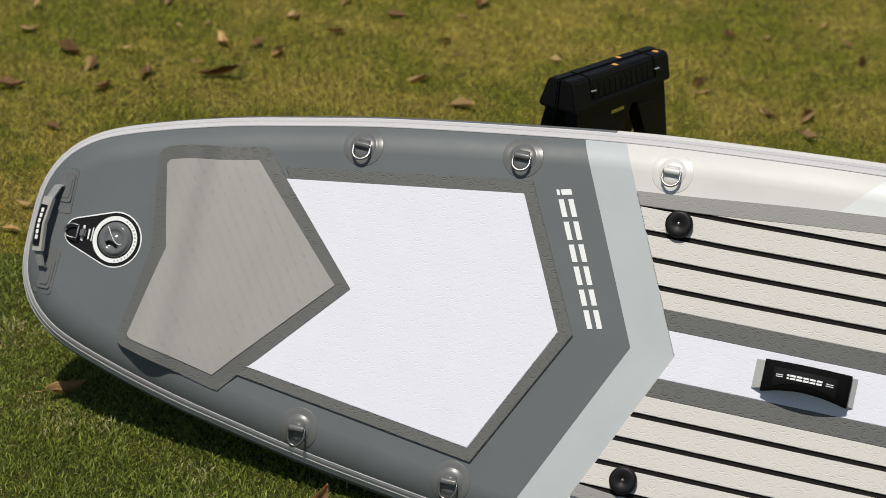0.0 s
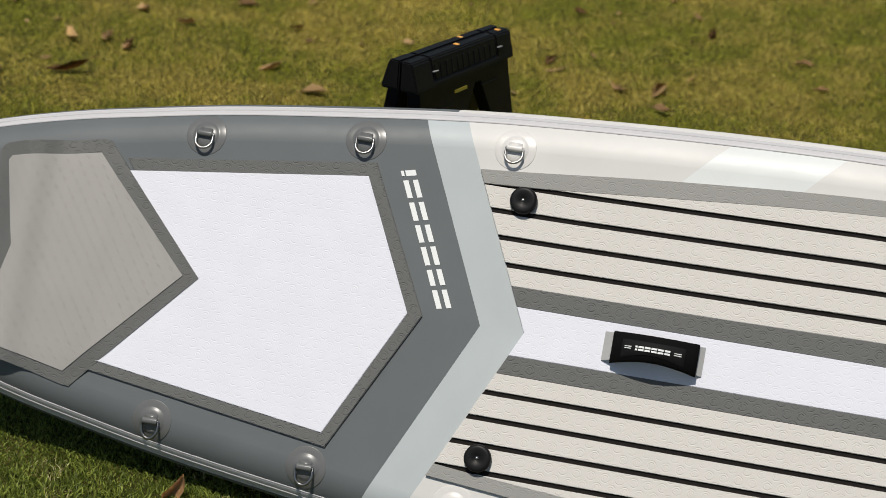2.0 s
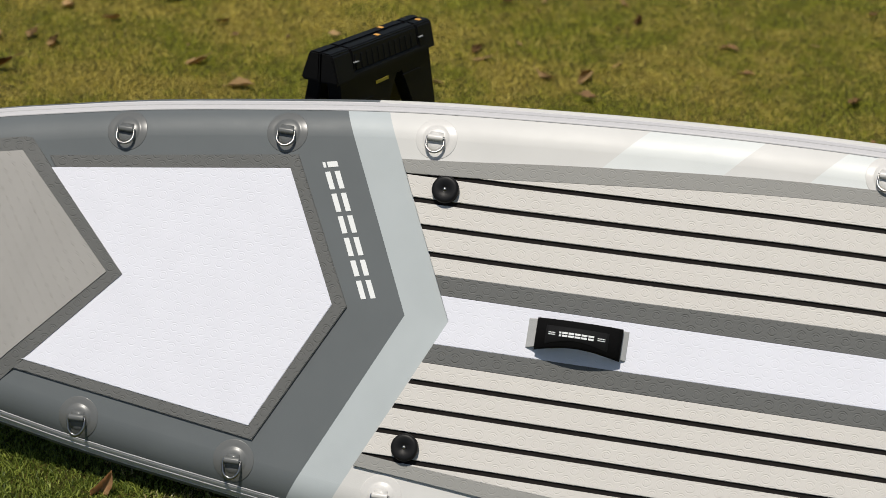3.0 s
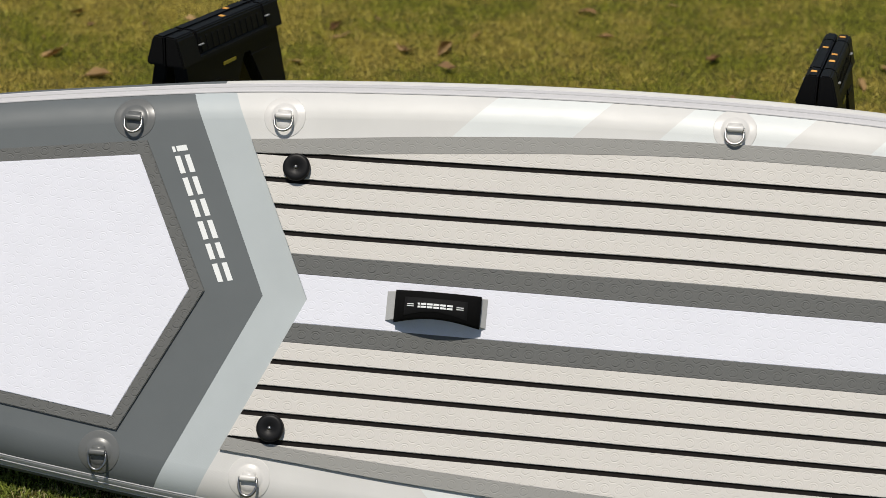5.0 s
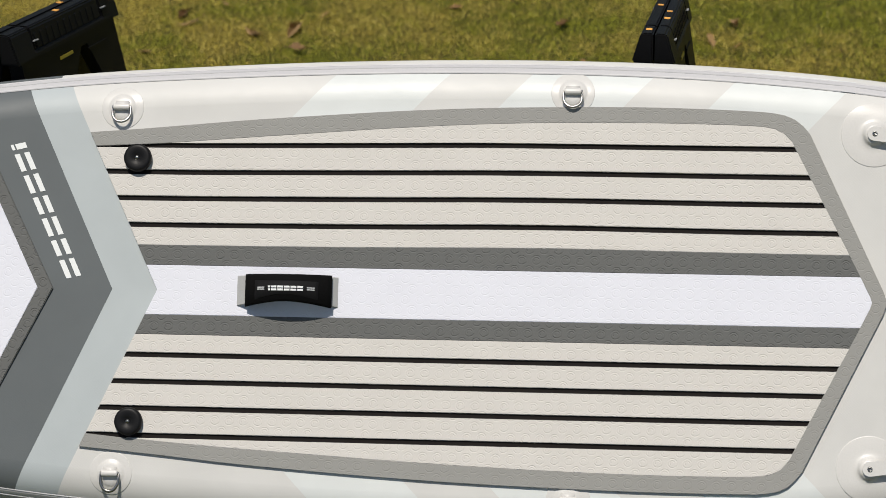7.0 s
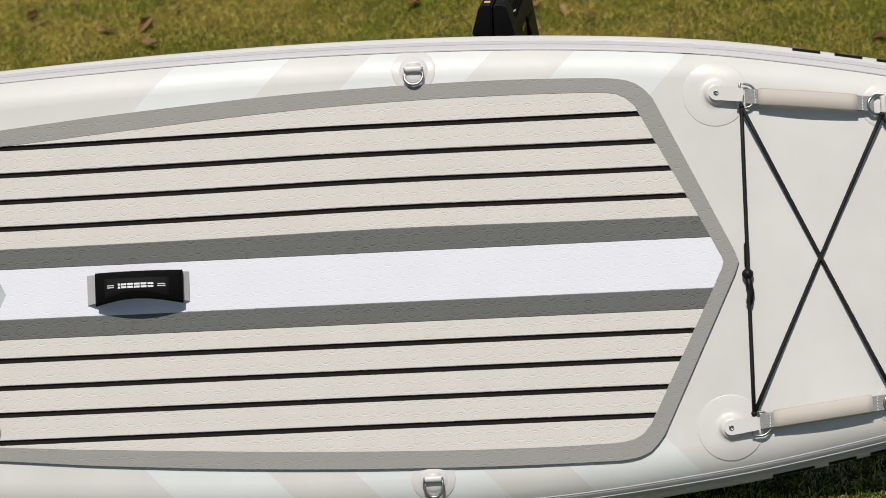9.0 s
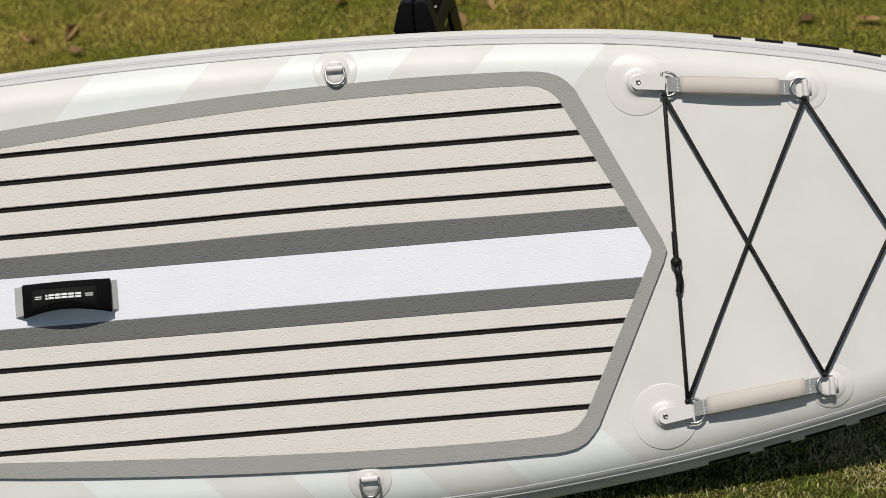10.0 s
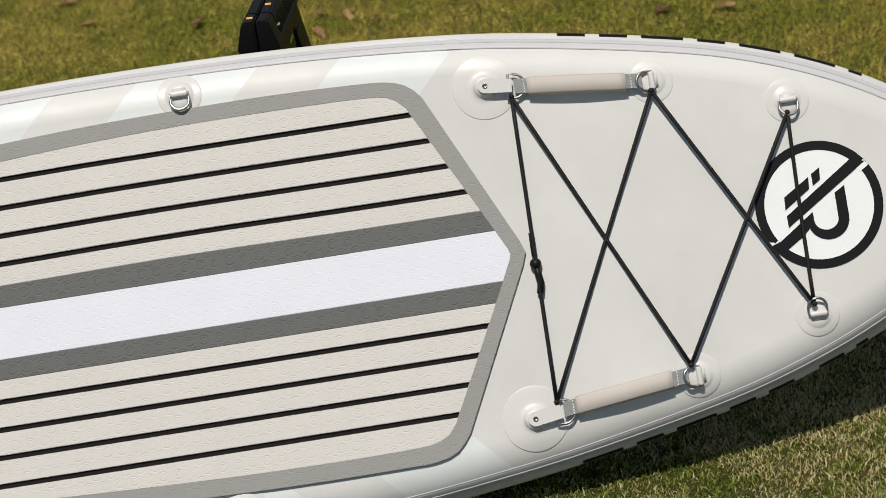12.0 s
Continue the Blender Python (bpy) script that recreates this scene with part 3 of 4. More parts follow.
handle = part("centre_handle", arch(0.184, 0.3615, 0.053, 0.003, 0.039, 0.002), M_WEB_PALE, board, "padded black carry handle on grey webbing")
part("sleeve", arch(0.201, 0.352, 0.0575, 0.010, 0.038, 0.004, 0.10), M_NEO, handle, "black neoprene sleeve", True)
part("badge_plate", arch(0.220, 0.331, 0.034, 0.003, 0.0385, 0.0085, 0.20), M_PLATE, handle, "raised black rubber plate", True)
for x, w in ((0.2315, 0.014), (0.247, 0.004), (0.2555, 0.010), (0.267, 0.010), (0.2785, 0.010), (0.290, 0.010), (0.3015, 0.010), (0.3190, 0.014)):
    z = 0.0110 + 0.0385 * math.sin(math.pi * (0.2 + 0.6 * (x - 0.220) / 0.111))
    slope = math.degrees(math.atan(0.0385 * math.cos(math.pi * (0.2 + 0.6 * (x - 0.220) / 0.111)) * math.pi * 0.6 / 0.111))
    for h, y in ((0.0015, 0.0052), (0.0015, 0.0018)) if w == 0.014 else ((0.0034, 0.0062), (0.0034, 0.0012)):
        part("print_bar", box(w, h, 0.0006, pose(x, y, z, 0, -slope, 0), 0.0002), M_PRINT, handle, "white printed bar")

# side knobs by the chevron
for s in (1, -1):
    k = lathe([(0.0, 0.0142), (0.0055, 0.0142), (0.0062, 0.0150), (0.0185, 0.0152), (0.0200, 0.0150), (0.0225, 0.0142), (0.0240, 0.0125), (0.0247, 0.0095), (0.0247, 0.005), (0.0235, 0.0)], 48)
    k.transform(Matrix.Translation((0.0, 0.2315 * s, 0.001)))
    knob = part("mount_knob", k, M_BLACK, board, "round black threaded accessory mount", True)
    k = lathe([(0.0, 0.0165), (0.0025, 0.0163), (0.0036, 0.0145), (0.0036, 0.012)], 16)
    k.transform(Matrix.Translation((0.0, 0.2315 * s, 0.001)))
    part("screw", k, M_STEEL, knob, "bright steel screw", True)

# valve with its tear-drop label
def drop(r, tip, small, z):
    pts = []
    for i in range(33):
        a = -1.95 + 3.9 * i / 32
        pts.append((r * math.cos(a), r * math.sin(a)))
    for i in range(13):
        a = 1.95 + (2 * math.pi - 3.9) * i / 12
        pts.append((-tip + small * math.cos(a), small * math.sin(a)))
    return slab(pts, -0.002, z)


VX = -1.0435
label = part("valve_label", conform(drop(0.0535, 0.0755, 0.0290, 0.0008), VX, 0), M_PRINT, board, "black tear-drop label with a white rim round the valve")
part("label_face", conform(drop(0.0510, 0.0755, 0.0266, 0.0014), VX, 0), M_INK, label)
def ring_bm(r0, r1, z0, z1, steps=48):
    return lathe([(r0, z0), (r0, z1), (r1, z1), (r1, z0)], steps)
part("label_ring", conform(ring_bm(0.0365, 0.0447, 0.0, 0.0021), VX, 0), M_PRINT, label, "white printed ring")
for k in range(15):
    a = -1.35 + 2.5 * k / 14
    part("print_bar", conform(box(0.0034, 0.0026, 0.0005, pose(0.0406 * math.cos(a), 0.0406 * math.sin(a), 0.0022, 0, 0, math.degrees(a)), 0.0), VX, 0), M_WEB_PALE, label, "grey printed bar")
part("valve", conform(lathe([(0.0, 0.0068), (0.0065, 0.0068), (0.0085, 0.0052), (0.0115, 0.0046), (0.0165, 0.0046), (0.0180, 0.0066), (0.0215, 0.0074), (0.0250, 0.0078), (0.0280, 0.0072), (0.0300, 0.0040), (0.0312, 0.0022), (0.0330, 0.0018), (0.0345, 0.0)], 56), VX, 0), M_CAP, label, "smoky grey round valve cap", True)
# a flattened black bar draws the dark crescent across the cap
part("valve_lever", conform(tube([(-0.013, -0.010, 0.0072), (-0.006, -0.006, 0.0088), (0.002, -0.008, 0.0092), (0.009, -0.013, 0.0082)], 0.0040, sides=10, flat=0.5), VX, 0), M_BLACK, label, "dark crescent on the valve cap", True)
part("valve_tether", conform(tube([(-0.015 + 0.0075 * k, 0.021 - 0.030 * math.sin(0.42 * k), 0.0096 - 0.0004 * k) for k in range(5)] + [(0.0170, -0.0060, 0.0080)], 0.0009, sides=6), VX, 0), M_PRINT, label, "thin white tether", smooth=True)
for i, (w, h, x, y) in enumerate(((0.020, 0.003, -0.054, 0.0), (0.026, 0.002, -0.047, 0.001), (0.026, 0.002, -0.042, -0.001), (0.022, 0.002, -0.0375, 0.0), (0.030, 0.0045, -0.066, 0.0))):
    part("print_bar", conform(box(h, w, 0.0006, Matrix.Translation((x, y, 0.0017))), VX, 0), M_PRINT, label)
part("leash_ring", conform(tube([(y * 1.1, x * 1.0, 0.010) for x, y, _ in d_path(0.026, 0.024, 0)], 0.0018, True), VX - 0.074, 0), M_STEEL, label, "steel leash ring", True)
part("leash_tab", conform(box(0.012, 0.018, 0.008, Matrix.Translation((0.006, 0, 0.005)), 0.003), VX - 0.071, 0), M_PATCH_D, label)

# tail handle
def rounded(w, h, r):
    """The outline of a rectangle with round corners."""
    out = []
    for cx, cy, a0 in ((w / 2 - r, h / 2 - r, 0), (r - w / 2, h / 2 - r, 90), (r - w / 2, r - h / 2, 180), (w / 2 - r, r - h / 2, 270)):
        out += [(cx + r * math.cos(radians(a0 + 18 * k)), cy + r * math.sin(radians(a0 + 18 * k))) for k in range(6)]
    return out


for y, side in ((0.073, 1), (-0.083, -1)):
    bm = slab(rounded(0.043, 0.088, 0.006), -0.002, 0.0013, 0.0004)
    base = part("handle_patch", conform(bm, -1.167, y, 0.03 * side), M_PATCH_D, board, "dark grey vinyl handle patch")
    for w, h, z in ((0.029, 0.058, 0.0023), (0.020, 0.042, 0.0031)):
        bm = slab(rounded(w, h, 0.006), -0.001, z, 0.0007)
        part("patch_ridge", conform(bm, -1.165, y + 0.006 * side, 0.03 * side), M_PATCH_D, base, "embossed vinyl ridge")
path = [(x + 0.006, y, z) for x, y, z in [(-1.180, 0.082, 0.002), (-1.184, 0.077, 0.016), (-1.190, 0.052, 0.025), (-1.193, 0.0, 0.029), (-1.188, -0.052, 0.025), (-1.180, -0.077, 0.016), (-1.174, -0.082, 0.000)]]


def band(path, width, thick):
    bm = bmesh.new()
    rows = []
    for i, p in enumerate(path):
        a, b = Vector(path[max(i - 1, 0)]), Vector(path[min(i + 1, len(path) - 1)])
        d = (b - a).normalized()
        side = Vector((1, 0, 0.35)).normalized()
        side = (side - d * side.dot(d)).normalized()
        up = d.cross(side)
        rows.append([bm.verts.new(Vector(p) + side * u * width / 2 + up * v * thick / 2) for u, v in ((-1, -1), (1, -1), (1, 1), (-1, 1))])
    for a, b in zip(rows, rows[1:]):
        for j in range(4):
            bm.faces.new((a[j], a[(j + 1) % 4], b[(j + 1) % 4], b[j]))
    bm.faces.new(rows[0])
    bm.faces.new(rows[-1][::-1])
    return bm


DZ = -0.010
tail_handle = part("tail_handle", band([(x, y, z + DZ) for x, y, z in path], 0.018, 0.003), M_WEB, board, "grey webbing tail handle")
part("sleeve", soften(band([(x, y, z + 0.002 + DZ) for x, y, z in path[2:5]], 0.023, 0.008), 0.002), M_SLEEVE_GREY, tail_handle, "pale grey sleeve")
part("sleeve_badge", soften(band([(-1.188, 0.036, 0.0325 + DZ), (-1.190, 0.0, 0.0345 + DZ), (-1.187, -0.042, 0.0315 + DZ)], 0.015, 0.004), 0.001), M_INK, tail_handle, "black rubber badge")
for k in range(6):
    y = 0.0255 - 0.0105 * k
    z = 0.0345 - 0.0022 * (abs(y) / 0.039) + DZ
    part("print_bar", box(0.0065, 0.0080, 0.0008, pose(-1.1898 + 0.0022 * (abs(y) / 0.039), y, z + 0.0022, 0, -19, 0)), M_PRINT, tail_handle, "white printed bar")

# bungee net
CORD = [(1.3225, 0.265), (1.551, -0.233), (1.783, 0.1655), (1.7743, -0.1634), (1.5598, 0.2387), (1.3165, -0.260)]
cords = None
for i in range(6):
    a, b = Vector((*CORD[i], 0.008)), Vector((*CORD[(i + 1) % 6], 0.008))
    mid = [a.lerp(b, k / 8) + Vector((0, 0, -0.007 * math.sin(math.pi * k / 8) + (0.005 if i % 2 else 0.0) * math.sin(math.pi * k / 8))) for k in range(9)]
    ob = part("bungee_cord", tube(mid, 0.0034, sides=8), M_CORD, board, "black elastic deck cord", True)
    if i == 5:
        cords = ob
ends = [Vector((*p, 0.008)) for p in CORD]
for p in ends:
    bm = bmesh.new()
    bmesh.ops.create_uvsphere(bm, u_segments=10, v_segments=6, radius=0.0052, matrix=Matrix.Translation(p))
    part("cord_loop", bm, M_CORD, board, smooth=True)
b0 = tube([(1.3192, 0.030, 0.004), (1.3188, 0.008, 0.004), (1.3186, -0.010, 0.004)], 0.0048)
part("cord_sleeve", b0, M_BLACK, cords, smooth=True)
bm = bmesh.new()
bmesh.ops.create_uvsphere(bm, u_segments=14, v_segments=8, radius=0.0100, matrix=Matrix.Translation((1.3185, -0.0228, 0.005)))
part("buckle", bm, M_BLACK, cords, "black plastic toggle", True)
part("buckle_tail", tube([(1.3185, -0.026, 0.005), (1.3205, -0.043, 0.005), (1.3225, -0.056, 0.004), (1.3190, -0.074, 0.003)], 0.0062, sides=8), M_BLACK, cords, smooth=True)

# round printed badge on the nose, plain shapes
BX, BY = 1.8127, 0.0026
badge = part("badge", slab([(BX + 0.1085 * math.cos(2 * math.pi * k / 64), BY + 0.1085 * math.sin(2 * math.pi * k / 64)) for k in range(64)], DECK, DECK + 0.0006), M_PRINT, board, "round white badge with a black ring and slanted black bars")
bm = lathe([(0.0937, DECK), (0.0937, DECK + 0.0011), (0.1095, DECK + 0.0011), (0.1095, DECK)], 72)
bm.transform(Matrix.Translation((BX, BY, 0)))
part("badge_ring", bm, M_INK, badge)


def mark(points, z, material):
    part("badge_bar", slab([(BX + x, BY + y) for x, y in points], DECK, DECK + z), material, badge)


mark([(0.0640, 0.0690), (0.0890, 0.0620), (-0.0578, -0.0317), (-0.0580, -0.0115)], 0.0017, M_INK)
mark([(0.0868, 0.0658), (0.0942, 0.0548), (0.0780, 0.0450), (0.0720, 0.0515)], 0.0013, M_PRINT)
mark([(-0.0800, -0.0545), (-0.0745, -0.0470), (-0.0912, -0.0580), (-0.0970, -0.0500)][::-1], 0.0013, M_PRINT)
mark([(-0.0571, 0.0210), (-0.0108, 0.0497), (-0.0127, 0.0288), (-0.0585, -0.0010)], 0.0017, M_INK)
mark([(-0.0052, 0.0537), (0.0100, 0.0628), (0.0084, 0.0418), (-0.0055, 0.0332)], 0.0017, M_INK)
mark([(-0.0140, -0.0112), (-0.0140, -0.0300), (-0.0333, -0.0486), (-0.0661, -0.0689), (-0.0800, -0.0700), (-0.0860, -0.0600)], 0.0015, M_INK)
hook = [(0.0291, 0.0157), (0.0473, 0.0269)] + [(0.0112 + 0.0360 * math.cos(a), -0.0265 - 0.0350 * math.sin(a)) for a in (math.pi * k / 14 for k in range(15))]
hook += [(-0.0134, -0.0112)] + [(0.0080 + 0.0208 * math.cos(a), -0.0265 - 0.0180 * math.sin(a)) for a in (math.pi * (1 - k / 12) for k in range(13))]
mark(hook, 0.0018, M_INK)

# white printed blocks along the chevron, in place of the maker's name
P0, P1 = Vector((-0.2205, 0.2555)), Vector((-0.1095, 0.0195))
along = (P1 - P0).normalized()
across = Vector((along.y, -along.x)) * -1
if across.x < 0:
    across = -across
length = (P1 - P0).length
at = 0.0
for w in (0.011, 0.035, 0.036, 0.034, 0.036, 0.031, 0.036):
    w *= length / 0.264
    c = P0 + along * (at + w / 2)
    for v0, v1 in ((-1, -0.30), (0.30, 1)) if w > 0.02 else ((-1, -0.62), (-0.40, 1)):
        pts = []
        for u, v in ((-1, v0), (1, v0), (1, v1), (-1, v1)):
            q = c + along * (u * w / 2 * 0.97 + v * 0.003) + across * (v * 0.0132)
            pts.append((q.x, q.y))
        part("print_bar", slab(pts, DECK, DECK + 0.0006), M_PRINT, board, "white printed bar")
    at += w + 0.0075 * length / 0.264

# black printed blocks on the sides of the nose
def rail_bar(x0, x1, s, angles):
    """A printed bar on the side wall between two places along the board."""
    i0, i1 = (min(range(300), key=lambda i: abs(RIM_V[i].x - x) + (0 if RIM_V[i].y * s > 0 else 9)) for x in (x0, x1))
    lo, hi = min(i0, i1), max(i0, i1)
    bm = bmesh.new()
    rows = []
    for i in range(lo, max(hi, lo + 1) + 1):
        ring = []
        for a in angles:
            r = R_RAIL + 0.0005 + rail_bulge(a)
            ring.append(bm.verts.new((*(RIM_V[i] + NORMALS[i] * (r * math.cos(radians(a)) - R_RAIL)), DECK - R_RAIL + r * math.sin(radians(a)))))
        rows.append(ring)
    for a, b in zip(rows, rows[1:]):
        for j in range(len(angles) - 1):
            bm.faces.new((a[j], a[j + 1], b[j + 1], b[j]))
    part("print_bar", bm, M_INK, board, "black printed bar")


x = 1.42
for w in (0.05, 0.05, 0.06, 0.05, 0.06, 0.05, 0.02):
    for angles in ((25, 20, 15), (3, -4, -12)):
        rail_bar(x, x + w, 1, angles)
    x += w + 0.028
x = 1.36
for w in (0.055, 0.05, 0.06, 0.05, 0.06, 0.05, 0.02):
    rail_bar(x, x + w, -1, (24, 21, 18))
    rail_bar(x, x + 0.018, -1, (17.9, 8, -4, -12))
    x += w + 0.026


# ---- sawhorses ----
def sawhorse(length):
    """A folding plastic sawhorse; its beam runs along y from the origin, z up."""
    top = tagged(new("sawhorse"), "black plastic folding sawhorse with orange grip pads", "sawhorse", "sawhorses behind the board")
    L = length
    for s in (1, -1):
        def prism(y0, y1, z0, z1, w0, w1, name, bev=0.004):
            pts = [(s * 0.0015, z0), (s * w0, z0), (s * w1, z1 - 0.004), (s * (w1 - 0.004), z1), (s * 0.0015, z1)]
            bm = bmesh.new()
            a = [bm.verts.new((x, y0, z)) for x, z in pts]
            b = [bm.verts.new((x, y1, z)) for x, z in pts]
            bm.faces.new(a)
            bm.faces.new(b[::-1])
            for i in range(5):
                bm.faces.new((a[i], a[(i + 1) % 5], b[(i + 1) % 5], b[i]))
            bmesh.ops.recalc_face_normals(bm, faces=bm.faces)
            soften(bm, bev, 0.5, 2)
            return part(name, bm, M_PLASTIC, top)
        prism(0.0, 0.17 * L, 0.692, 0.750, 0.040, 0.025, "end_cap")
        prism(0.18 * L, 0.83 * L, 0.704, 0.750, 0.033, 0.025, "beam")
        prism(0.84 * L, L, 0.692, 0.750, 0.037, 0.025, "end_cap")
        prism(0.005 * L, 0.995 * L, 0.690, 0.704, 0.0375, 0.0355, "beam_flange", 0.0015)
        for k in range(11):
            prism((0.20 + 0.056 * k) * L, (0.222 + 0.056 * k) * L, 0.706, 0.738, 0.0345, 0.0285, "rib", 0.0008)
        # leg panel with its arch and slanted feet
        bm = bmesh.new()
        out = [(0.0, 0.0), (0.16, 0.0), (0.26, 0.40), (0.36, 0.52), (0.46, 0.590), (0.55, 0.640), (0.60, 0.664), (0.645, 0.664), (0.73, 0.585), (0.79, 0.36), (0.84, 0.0), (0.99, 0.0), (0.97, 0.50), (0.955, 0.692), (0.04, 0.692)]
        lo, hi = [], []
        for y, z in out:
            x = 0.033 + (0.692 - z) * 0.15
            lo.append(bm.verts.new((s * (x - 0.028), y * L, z)))
            hi.append(bm.verts.new((s * x, y * L, z)))
        bm.faces.new(lo)
        bm.faces.new(hi[::-1])
        for i in range(len(out)):
            j = (i + 1) % len(out)
            bm.faces.new((lo[i], lo[j], hi[j], hi[i]))
        bmesh.ops.recalc_face_normals(bm, faces=bm.faces)
        soften(bm, 0.003, 0.7, 1)
        panel = part("leg_panel", bm, M_PLASTIC, top)
        for y0, w, z in ((0.44, 0.17, 0.665), (0.74, 0.18, 0.655), (0.24, 0.20, 0.640)):
            x = 0.0339 + (0.692 - z) * 0.15
            part("label_bar" if w == 0.17 else "panel_rib", box(0.003, w * L * (0.7 if w == 0.17 else 1), 0.0062 if w == 0.17 else 0.003, Matrix.Translation((s * x, y0 * L, z)) @ pose(0, 0, 0, 0, s * -9, 0)), M_YELLOW if w == 0.17 else M_PLASTIC, panel)
        for y in (0.20, 0.86):
            part("latch", box(0.005, 0.045 * L, 0.0019, Matrix.Translation((s * 0.0318, y * L, 0.722)), 0.0006), M_WEB, top)
    for y, x in ((0.50, 0.010), (0.64, -0.012), (0.93, 0.010)):
        part("grip_pad", box(0.011, 0.027 * L, 0.003, Matrix.Translation((x, y * L, 0.7495)), 0.0005), M_ORANGE, top, "orange rubber grip pad")
    return top


near, far = Vector((-0.660, 3.905)), Vector((-0.516, 4.305))
LENGTH = (far - near).length
horse = sawhorse(LENGTH)
# the far end stands a little lower
for ob in horse.children_recursive:
    for v in ob.data.vertices:
        v.co.z *= 0.997 - 0.076 * v.co.y / LENGTH
horse.matrix_world = pose(near.x, near.y, 0, 0, 0, math.degrees(math.atan2(-(far - near).x, (far - near).y)))
near, far = Vector((0.530, 3.822)), Vector((0.628, 4.250))
second = copy_thing(horse, pose(near.x, near.y, 0, 0, 0, math.degrees(math.atan2(-(far - near).x, (far - near).y))) @ Matrix.Diagonal((1, 0.9, 1, 1)))
for y, x in ((0.08, -0.012), (0.34, 0.011)):
    part("grip_pad", box(0.011, 0.011, 0.003, Matrix.Translation((x, y * LENGTH, (0.997 - 0.076 * y) * 0.7495)), 0.0005), M_ORANGE, second, "orange rubber grip pad")


# ---- fallen leaves ----
def leaf_material():
    n = Nodes("dry_leaf", 0.65, 0.0, 0.3)
    info = n.t.nodes.new("ShaderNodeObjectInfo")
    base = n.mix(info.outputs["Random"], rgb(0.12, 0.055, 0.022), rgb(0.66, 0.46, 0.21))
    return n.color(n.mix(n.ramp(n.noise(60.0, 4.0), 0.4, 0.7), base, rgb(0.42, 0.25, 0.10)))


M_LEAF = leaf_material()


def leaf_mesh(kind):
    rng = random.Random(kind)
    bm = bmesh.new()
    n = 9
    curl, bend, width = rng.uniform(0.2, 1.2), rng.uniform(-0.5, 0.8), rng.uniform(0.13, 0.25)
    rows = []
    for i in range(n):
        k = i / (n - 1)
        w = width * math.sin(math.pi * min(max(k, 0.02), 0.98) ** 0.85) * (1 + 0.24 * rng.uniform(-1, 1))
        z = bend * (k - 0.5) ** 2
        sway = 0.05 * math.sin(5 * k + curl * 7)
        rows.append([bm.verts.new((k - 0.5, u * w + sway, z + curl * (1.0 + 0.5 * u * math.sin(4 * k)) * abs(u) ** 1.5 * w)) for u in (-1, -0.5, 0, 0.5, 1)])
    for a, b in zip(rows, rows[1:]):
        for j in range(4):
            bm.faces.new((a[j], a[j + 1], b[j + 1], b[j]))
    stem = tube([(-0.72, 0.02, bend * 0.3), (-0.6, 0.0, bend * 0.26), (-0.5, 0, bend * 0.25)], 0.012, sides=5)
    low = min(v.co.z for v in bm.verts)
    me = bpy.data.meshes.new("fallen_leaf")
    tmp = bpy.data.meshes.new("stem")
    stem.to_mesh(tmp)
    bm.from_mesh(tmp)
    stem.free()
    bpy.data.meshes.remove(tmp)
    for v in bm.verts:
        v.co.z -= low
    bmesh.ops.solidify(bm, geom=bm.faces[:40], thickness=0.012)
    bm.to_mesh(me)
    bm.free()
    me.materials.append(M_LEAF)
    me.shade_smooth()
    return me


LEAVES = [leaf_mesh(k) for k in range(12)]
rng = random.Random(5)
SPOTS = [(-2.18, 5.52, 0.10), (-2.34, 5.63, 0.08), (-1.75, 5.49, 0.13), (-1.94, 5.45, 0.10), (-2.09, 5.44, 0.09), (-2.01, 5.30, 0.08), (-2.23, 5.21, 0.09), (-2.04, 5.0, 0.07), (-1.94, 4.54, 0.055), (-1.92, 4.40, 0.06),
         (-1.09, 5.52, 0.09), (-1.23, 5.98, 0.06), (-1.54, 5.94, 0.07), (-1.68, 6.02, 0.08), (-1.81, 5.74, 0.09), (-2.05, 6.0, 0.07), (-1.57, 6.21, 0.07), (-1.65, 5.72, 0.08), (-1.24, 5.67, 0.08), (-0.19, 5.81, 0.09),
         (-0.30, 5.79, 0.08), (-0.50, 5.96, 0.08), (-1.40, 6.14, 0.08), (-1.19, 6.34, 0.08),
         (-1.09, 5.51, 0.06), (-0.18, 5.80, 0.07), (-0.30, 5.79, 0.07), (-1.23, 5.98, 0.06), (-1.80, 5.73, 0.07), (-0.45, 6.36, 0.06), (-1.80, 5.51, 0.07), (-1.72, 5.76, 0.07), (-1.54, 5.94, 0.06), (-0.06, 6.30, 0.07), (-0.59, 5.68, 0.06), (1.00, 5.77, 0.07), (0.53, 5.79, 0.07), (-0.30, 5.79, 0.06), (-1.09, 5.50, 0.07), (-0.18, 5.65, 0.06), (0.20, 6.15, 0.07), (-0.48, 5.88, 0.07), (-0.30, 5.79, 0.06), (0.52, 5.77, 0.07), (-0.19, 5.81, 0.06), (-0.59, 5.68, 0.07), (0.25, 5.95, 0.07), (0.52, 5.77, 0.06), (-0.30, 5.79, 0.07), (-0.18, 5.82, 0.06), (0.92, 5.65, 0.07), (0.83, 5.57, 0.07), (0.52, 5.79, 0.06), (0.93, 5.66, 0.07), (1.68, 5.27, 0.06), (1.82, 5.21, 0.07)]
for k in range(75):
    SPOTS.append((rng.uniform(-2.6, 2.6), rng.choice((rng.uniform(4.6, 7.2), rng.uniform(5.2, 6.6))), rng.uniform(0.025, 0.055)))
KEPT = []
for x, y, s in SPOTS:
    if all((x - a) ** 2 + (y - b) ** 2 > 0.006 for a, b, _ in KEPT):
        KEPT.append((x, y, s))
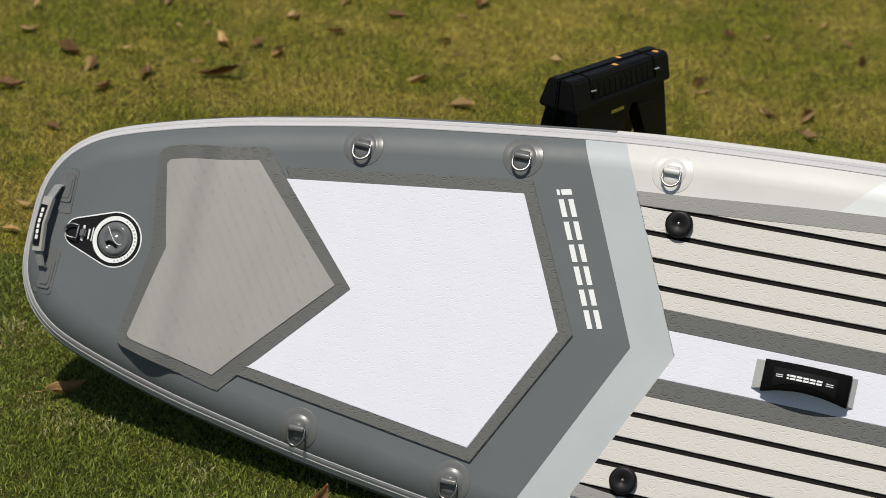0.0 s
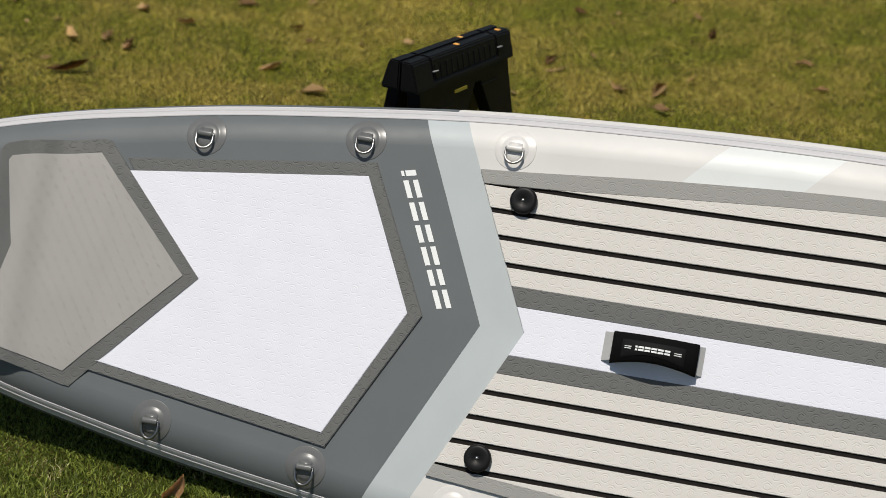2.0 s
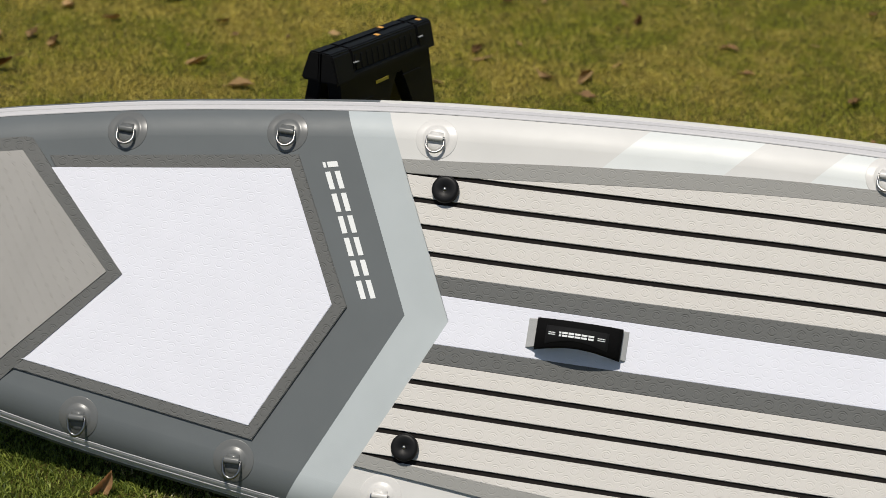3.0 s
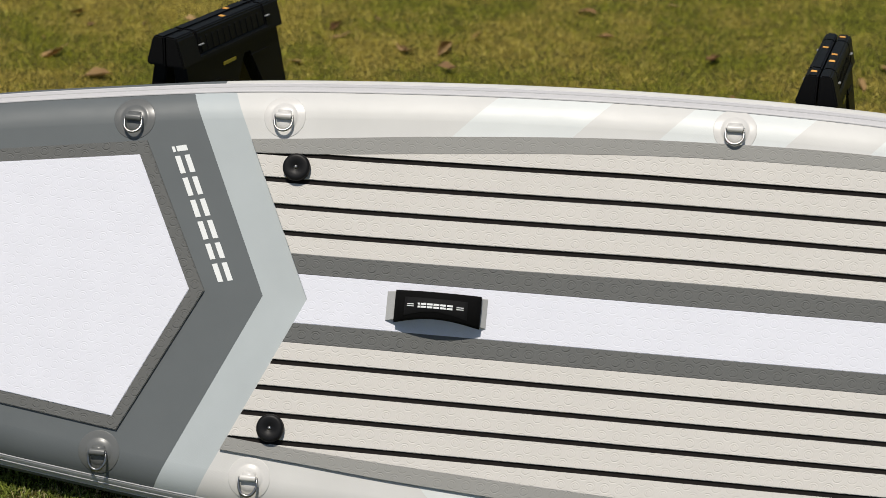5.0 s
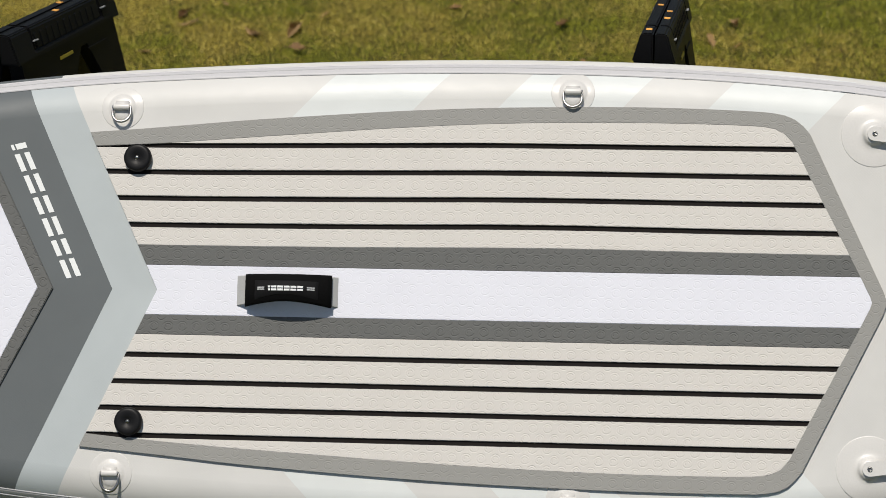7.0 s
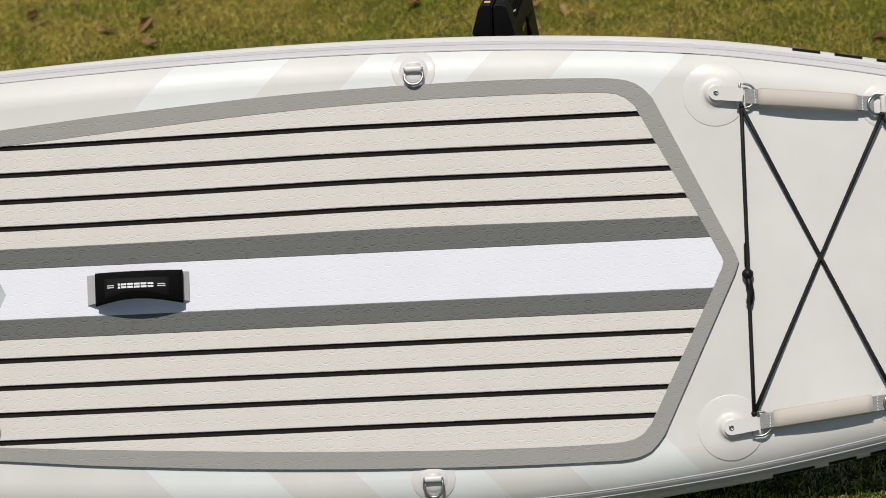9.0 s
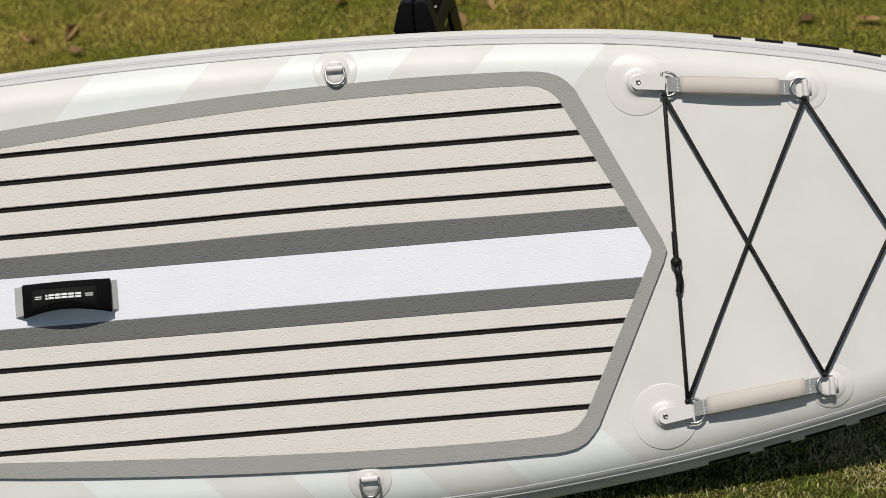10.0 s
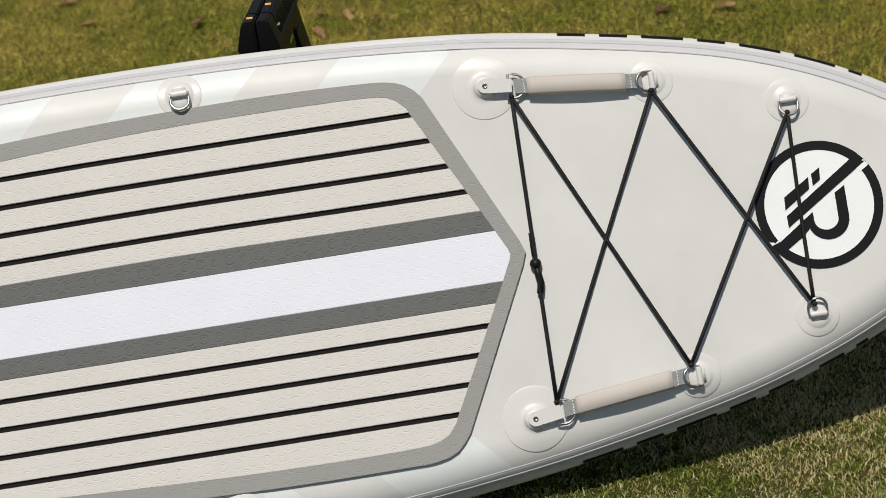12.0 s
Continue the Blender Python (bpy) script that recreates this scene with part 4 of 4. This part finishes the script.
for i, (x, y, s) in enumerate(KEPT):
    ob = new("fallen_leaf", LEAVES[i % 12])
    ob.matrix_world = pose(x, y, float(swell(x, y)) + rng.uniform(0.006, 0.016), rng.uniform(-14, 14), rng.uniform(-14, 14), rng.uniform(0, 360)) @ Matrix.Diagonal((s * 0.92, s * 0.92, s * 0.9, 1))
    tagged(ob, "dry curled brown leaf lying on the lawn", "leaf", "fallen leaves on the lawn")
ob = new("fallen_leaf", LEAVES[2])
ob.matrix_world = pose(-1.546, 3.722, 0.030, 24, -6, 38) @ Matrix.Diagonal((0.088, 0.088, 0.06, 1))
tagged(ob, "dry brown leaf in the shade beside the board", "leaf", "fallen leaves on the lawn")
tan = LEAVES[0].copy()
tan.materials[0] = plain("tan_leaf", rgb(0.52, 0.31, 0.15), 0.6, grain=60, vary=0.3, bump=0.0005)
ob = new("fallen_leaf", tan)
ob.matrix_world = pose(-0.971, 3.474, 0.036, 62, -66, 20) @ Matrix.Diagonal((0.078, 0.078, 0.078, 1))
tagged(ob, "tan dry leaf standing upright in the grass", "leaf", "fallen leaves on the lawn")


# ---- grass blades ----
def blade_material(name, green, straw, share, dry_tail, dry_nose):
    n = Nodes(name, 0.5, 0.0, 0.3)
    geo = n.t.nodes.new("ShaderNodeNewGeometry")
    n.co = geo.outputs["Position"]
    isl = geo.outputs["Random Per Island"]
    green = n.mix(isl, *green)
    straw = n.mix(isl, *straw)
    x = n.xyz()[0]
    patch = n.ramp(n.math("ADD", n.math("MULTIPLY", n.noise(7.0, 4.0), 0.45), n.math("MULTIPLY", n.noise(1.6, 4.0, 0.6), 0.55)), 0.42, 0.58, 0.30, 0.68)
    dry = n.math("GREATER_THAN", n.math("ADD", n.math("ADD", patch, n.ramp(x, -1.5, 1.5, dry_tail, dry_nose)), n.math("MULTIPLY", n.math("FRACT", n.math("MULTIPLY", isl, 7.31)), 0.34)), share)
    trans = n.t.nodes.new("ShaderNodeBsdfTranslucent")
    col = n.mix(dry, green, straw)
    n.put(trans.inputs["Color"], col)
    mixer = n.t.nodes.new("ShaderNodeMixShader")
    mixer.inputs[0].default_value = 0.35
    n.t.links.new(n.b.outputs[0], mixer.inputs[1])
    n.t.links.new(trans.outputs[0], mixer.inputs[2])
    n.t.links.new(mixer.outputs[0], n.t.nodes["Material Output"].inputs["Surface"])
    return n.color(col)


M_FAR = blade_material("dry_grass_blade", (rgb(0.24, 0.260, 0.020), rgb(0.56, 0.55, 0.062)), (rgb(0.53, 0.42, 0.066), rgb(0.80, 0.66, 0.150)), 0.69, 0.06, -0.01)
M_NEAR = blade_material("green_grass_blade", (rgb(0.045, 0.080, 0.010), rgb(0.37, 0.43, 0.080)), (rgb(0.40, 0.32, 0.12), rgb(0.80, 0.72, 0.40)), 0.91, -0.04, 0.27)


def grass(name, count, x0, x1, y0, y1, lo, hi, wide, spread, tufted, material, far_off=False):
    g = np.random.default_rng(int(count))
    x, y = g.uniform(x0, x1, count), g.uniform(y0, y1, count)
    stray = g.random(count) < 0.12
    x = np.where(stray, x + g.normal(0, 0.5, count), x)
    y = np.where(stray & ((y < 3.3) | (y > 6.4)), y + g.normal(0, 0.5, count), y)
    h, w = g.uniform(lo, hi, count), g.uniform(0.6, 1.3, count) * wide
    # tufts: height and lean go together over a few centimetres
    tuft = g.random((64, 64))
    way = g.random((64, 64)) * 2 * np.pi
    ci, cj = (x / 0.028 + g.normal(0, 0.35, count)).astype(int) % 64, (y / 0.028 + g.normal(0, 0.35, count)).astype(int) % 64
    h = h * (1.0 + tufted * (1.1 * tuft[ci, cj] - 0.55))
    a, lean = g.uniform(0, 2 * np.pi, count), g.uniform(0.15, spread, count)
    dirn = way[ci, cj] + g.normal(0, 2.2, count)
    ux, uy = np.cos(a) * w / 2, np.sin(a) * w / 2
    lx, ly = np.cos(dirn) * h * lean, np.sin(dirn) * h * lean
    foot = np.full(count, -0.004)
    ends = [np.stack((x - ux, y - uy, foot), 1), np.stack((x + ux, y + uy, foot), 1), np.stack((x + lx, y + ly, h), 1)]
    if far_off:
        shape, cuts = [[0, 1, 2]], [0]
    else:
        bend = [np.stack((x + k * ux * 0.8 + lx * 0.35, y + k * uy * 0.8 + ly * 0.35, h * 0.6), 1) for k in (1, -1)]
        ends = ends[:2] + bend + ends[2:]
        shape, cuts = [[0, 1, 2, 3, 3, 2, 4]], [0, 4]
    v = np.stack(ends, 1)
    v[:, :, 2] += swell(x, y)[:, None]
    me = bpy.data.meshes.new(name)
    loops = (np.arange(count)[:, None] * v.shape[1] + np.array(shape)).ravel()
    me.vertices.add(count * v.shape[1])
    me.vertices.foreach_set("co", v.ravel())
    me.loops.add(len(loops))
    me.loops.foreach_set("vertex_index", loops.astype(np.int32))
    me.polygons.add(count * len(cuts))
    me.polygons.foreach_set("loop_start", (np.arange(count)[:, None] * len(shape[0]) + np.array([cuts])).ravel().astype(np.int32))
    me.update(calc_edges=True)
    me.materials.append(material)
    return tagged(new(name, me), "short sunlit grass blades, green with dry straw", "grass", kind="stuff")


grass("grass", 950000, -2.9, 2.9, 4.3, 7.4, 0.004, 0.012, 0.0026, 2.4, 0.0, M_FAR, True)
grass("grass", 230000, -2.3, -0.25, 3.15, 4.3, 0.003, 0.0105, 0.0029, 1.7, 1.0, M_NEAR)
grass("grass", 230000, 0.35, 2.3, 2.85, 4.3, 0.003, 0.0105, 0.0029, 1.7, 1.0, M_NEAR)
grass("grass", 60000, -0.25, 0.35, 2.85, 4.3, 0.003, 0.0105, 0.0029, 1.7, 1.0, M_NEAR)
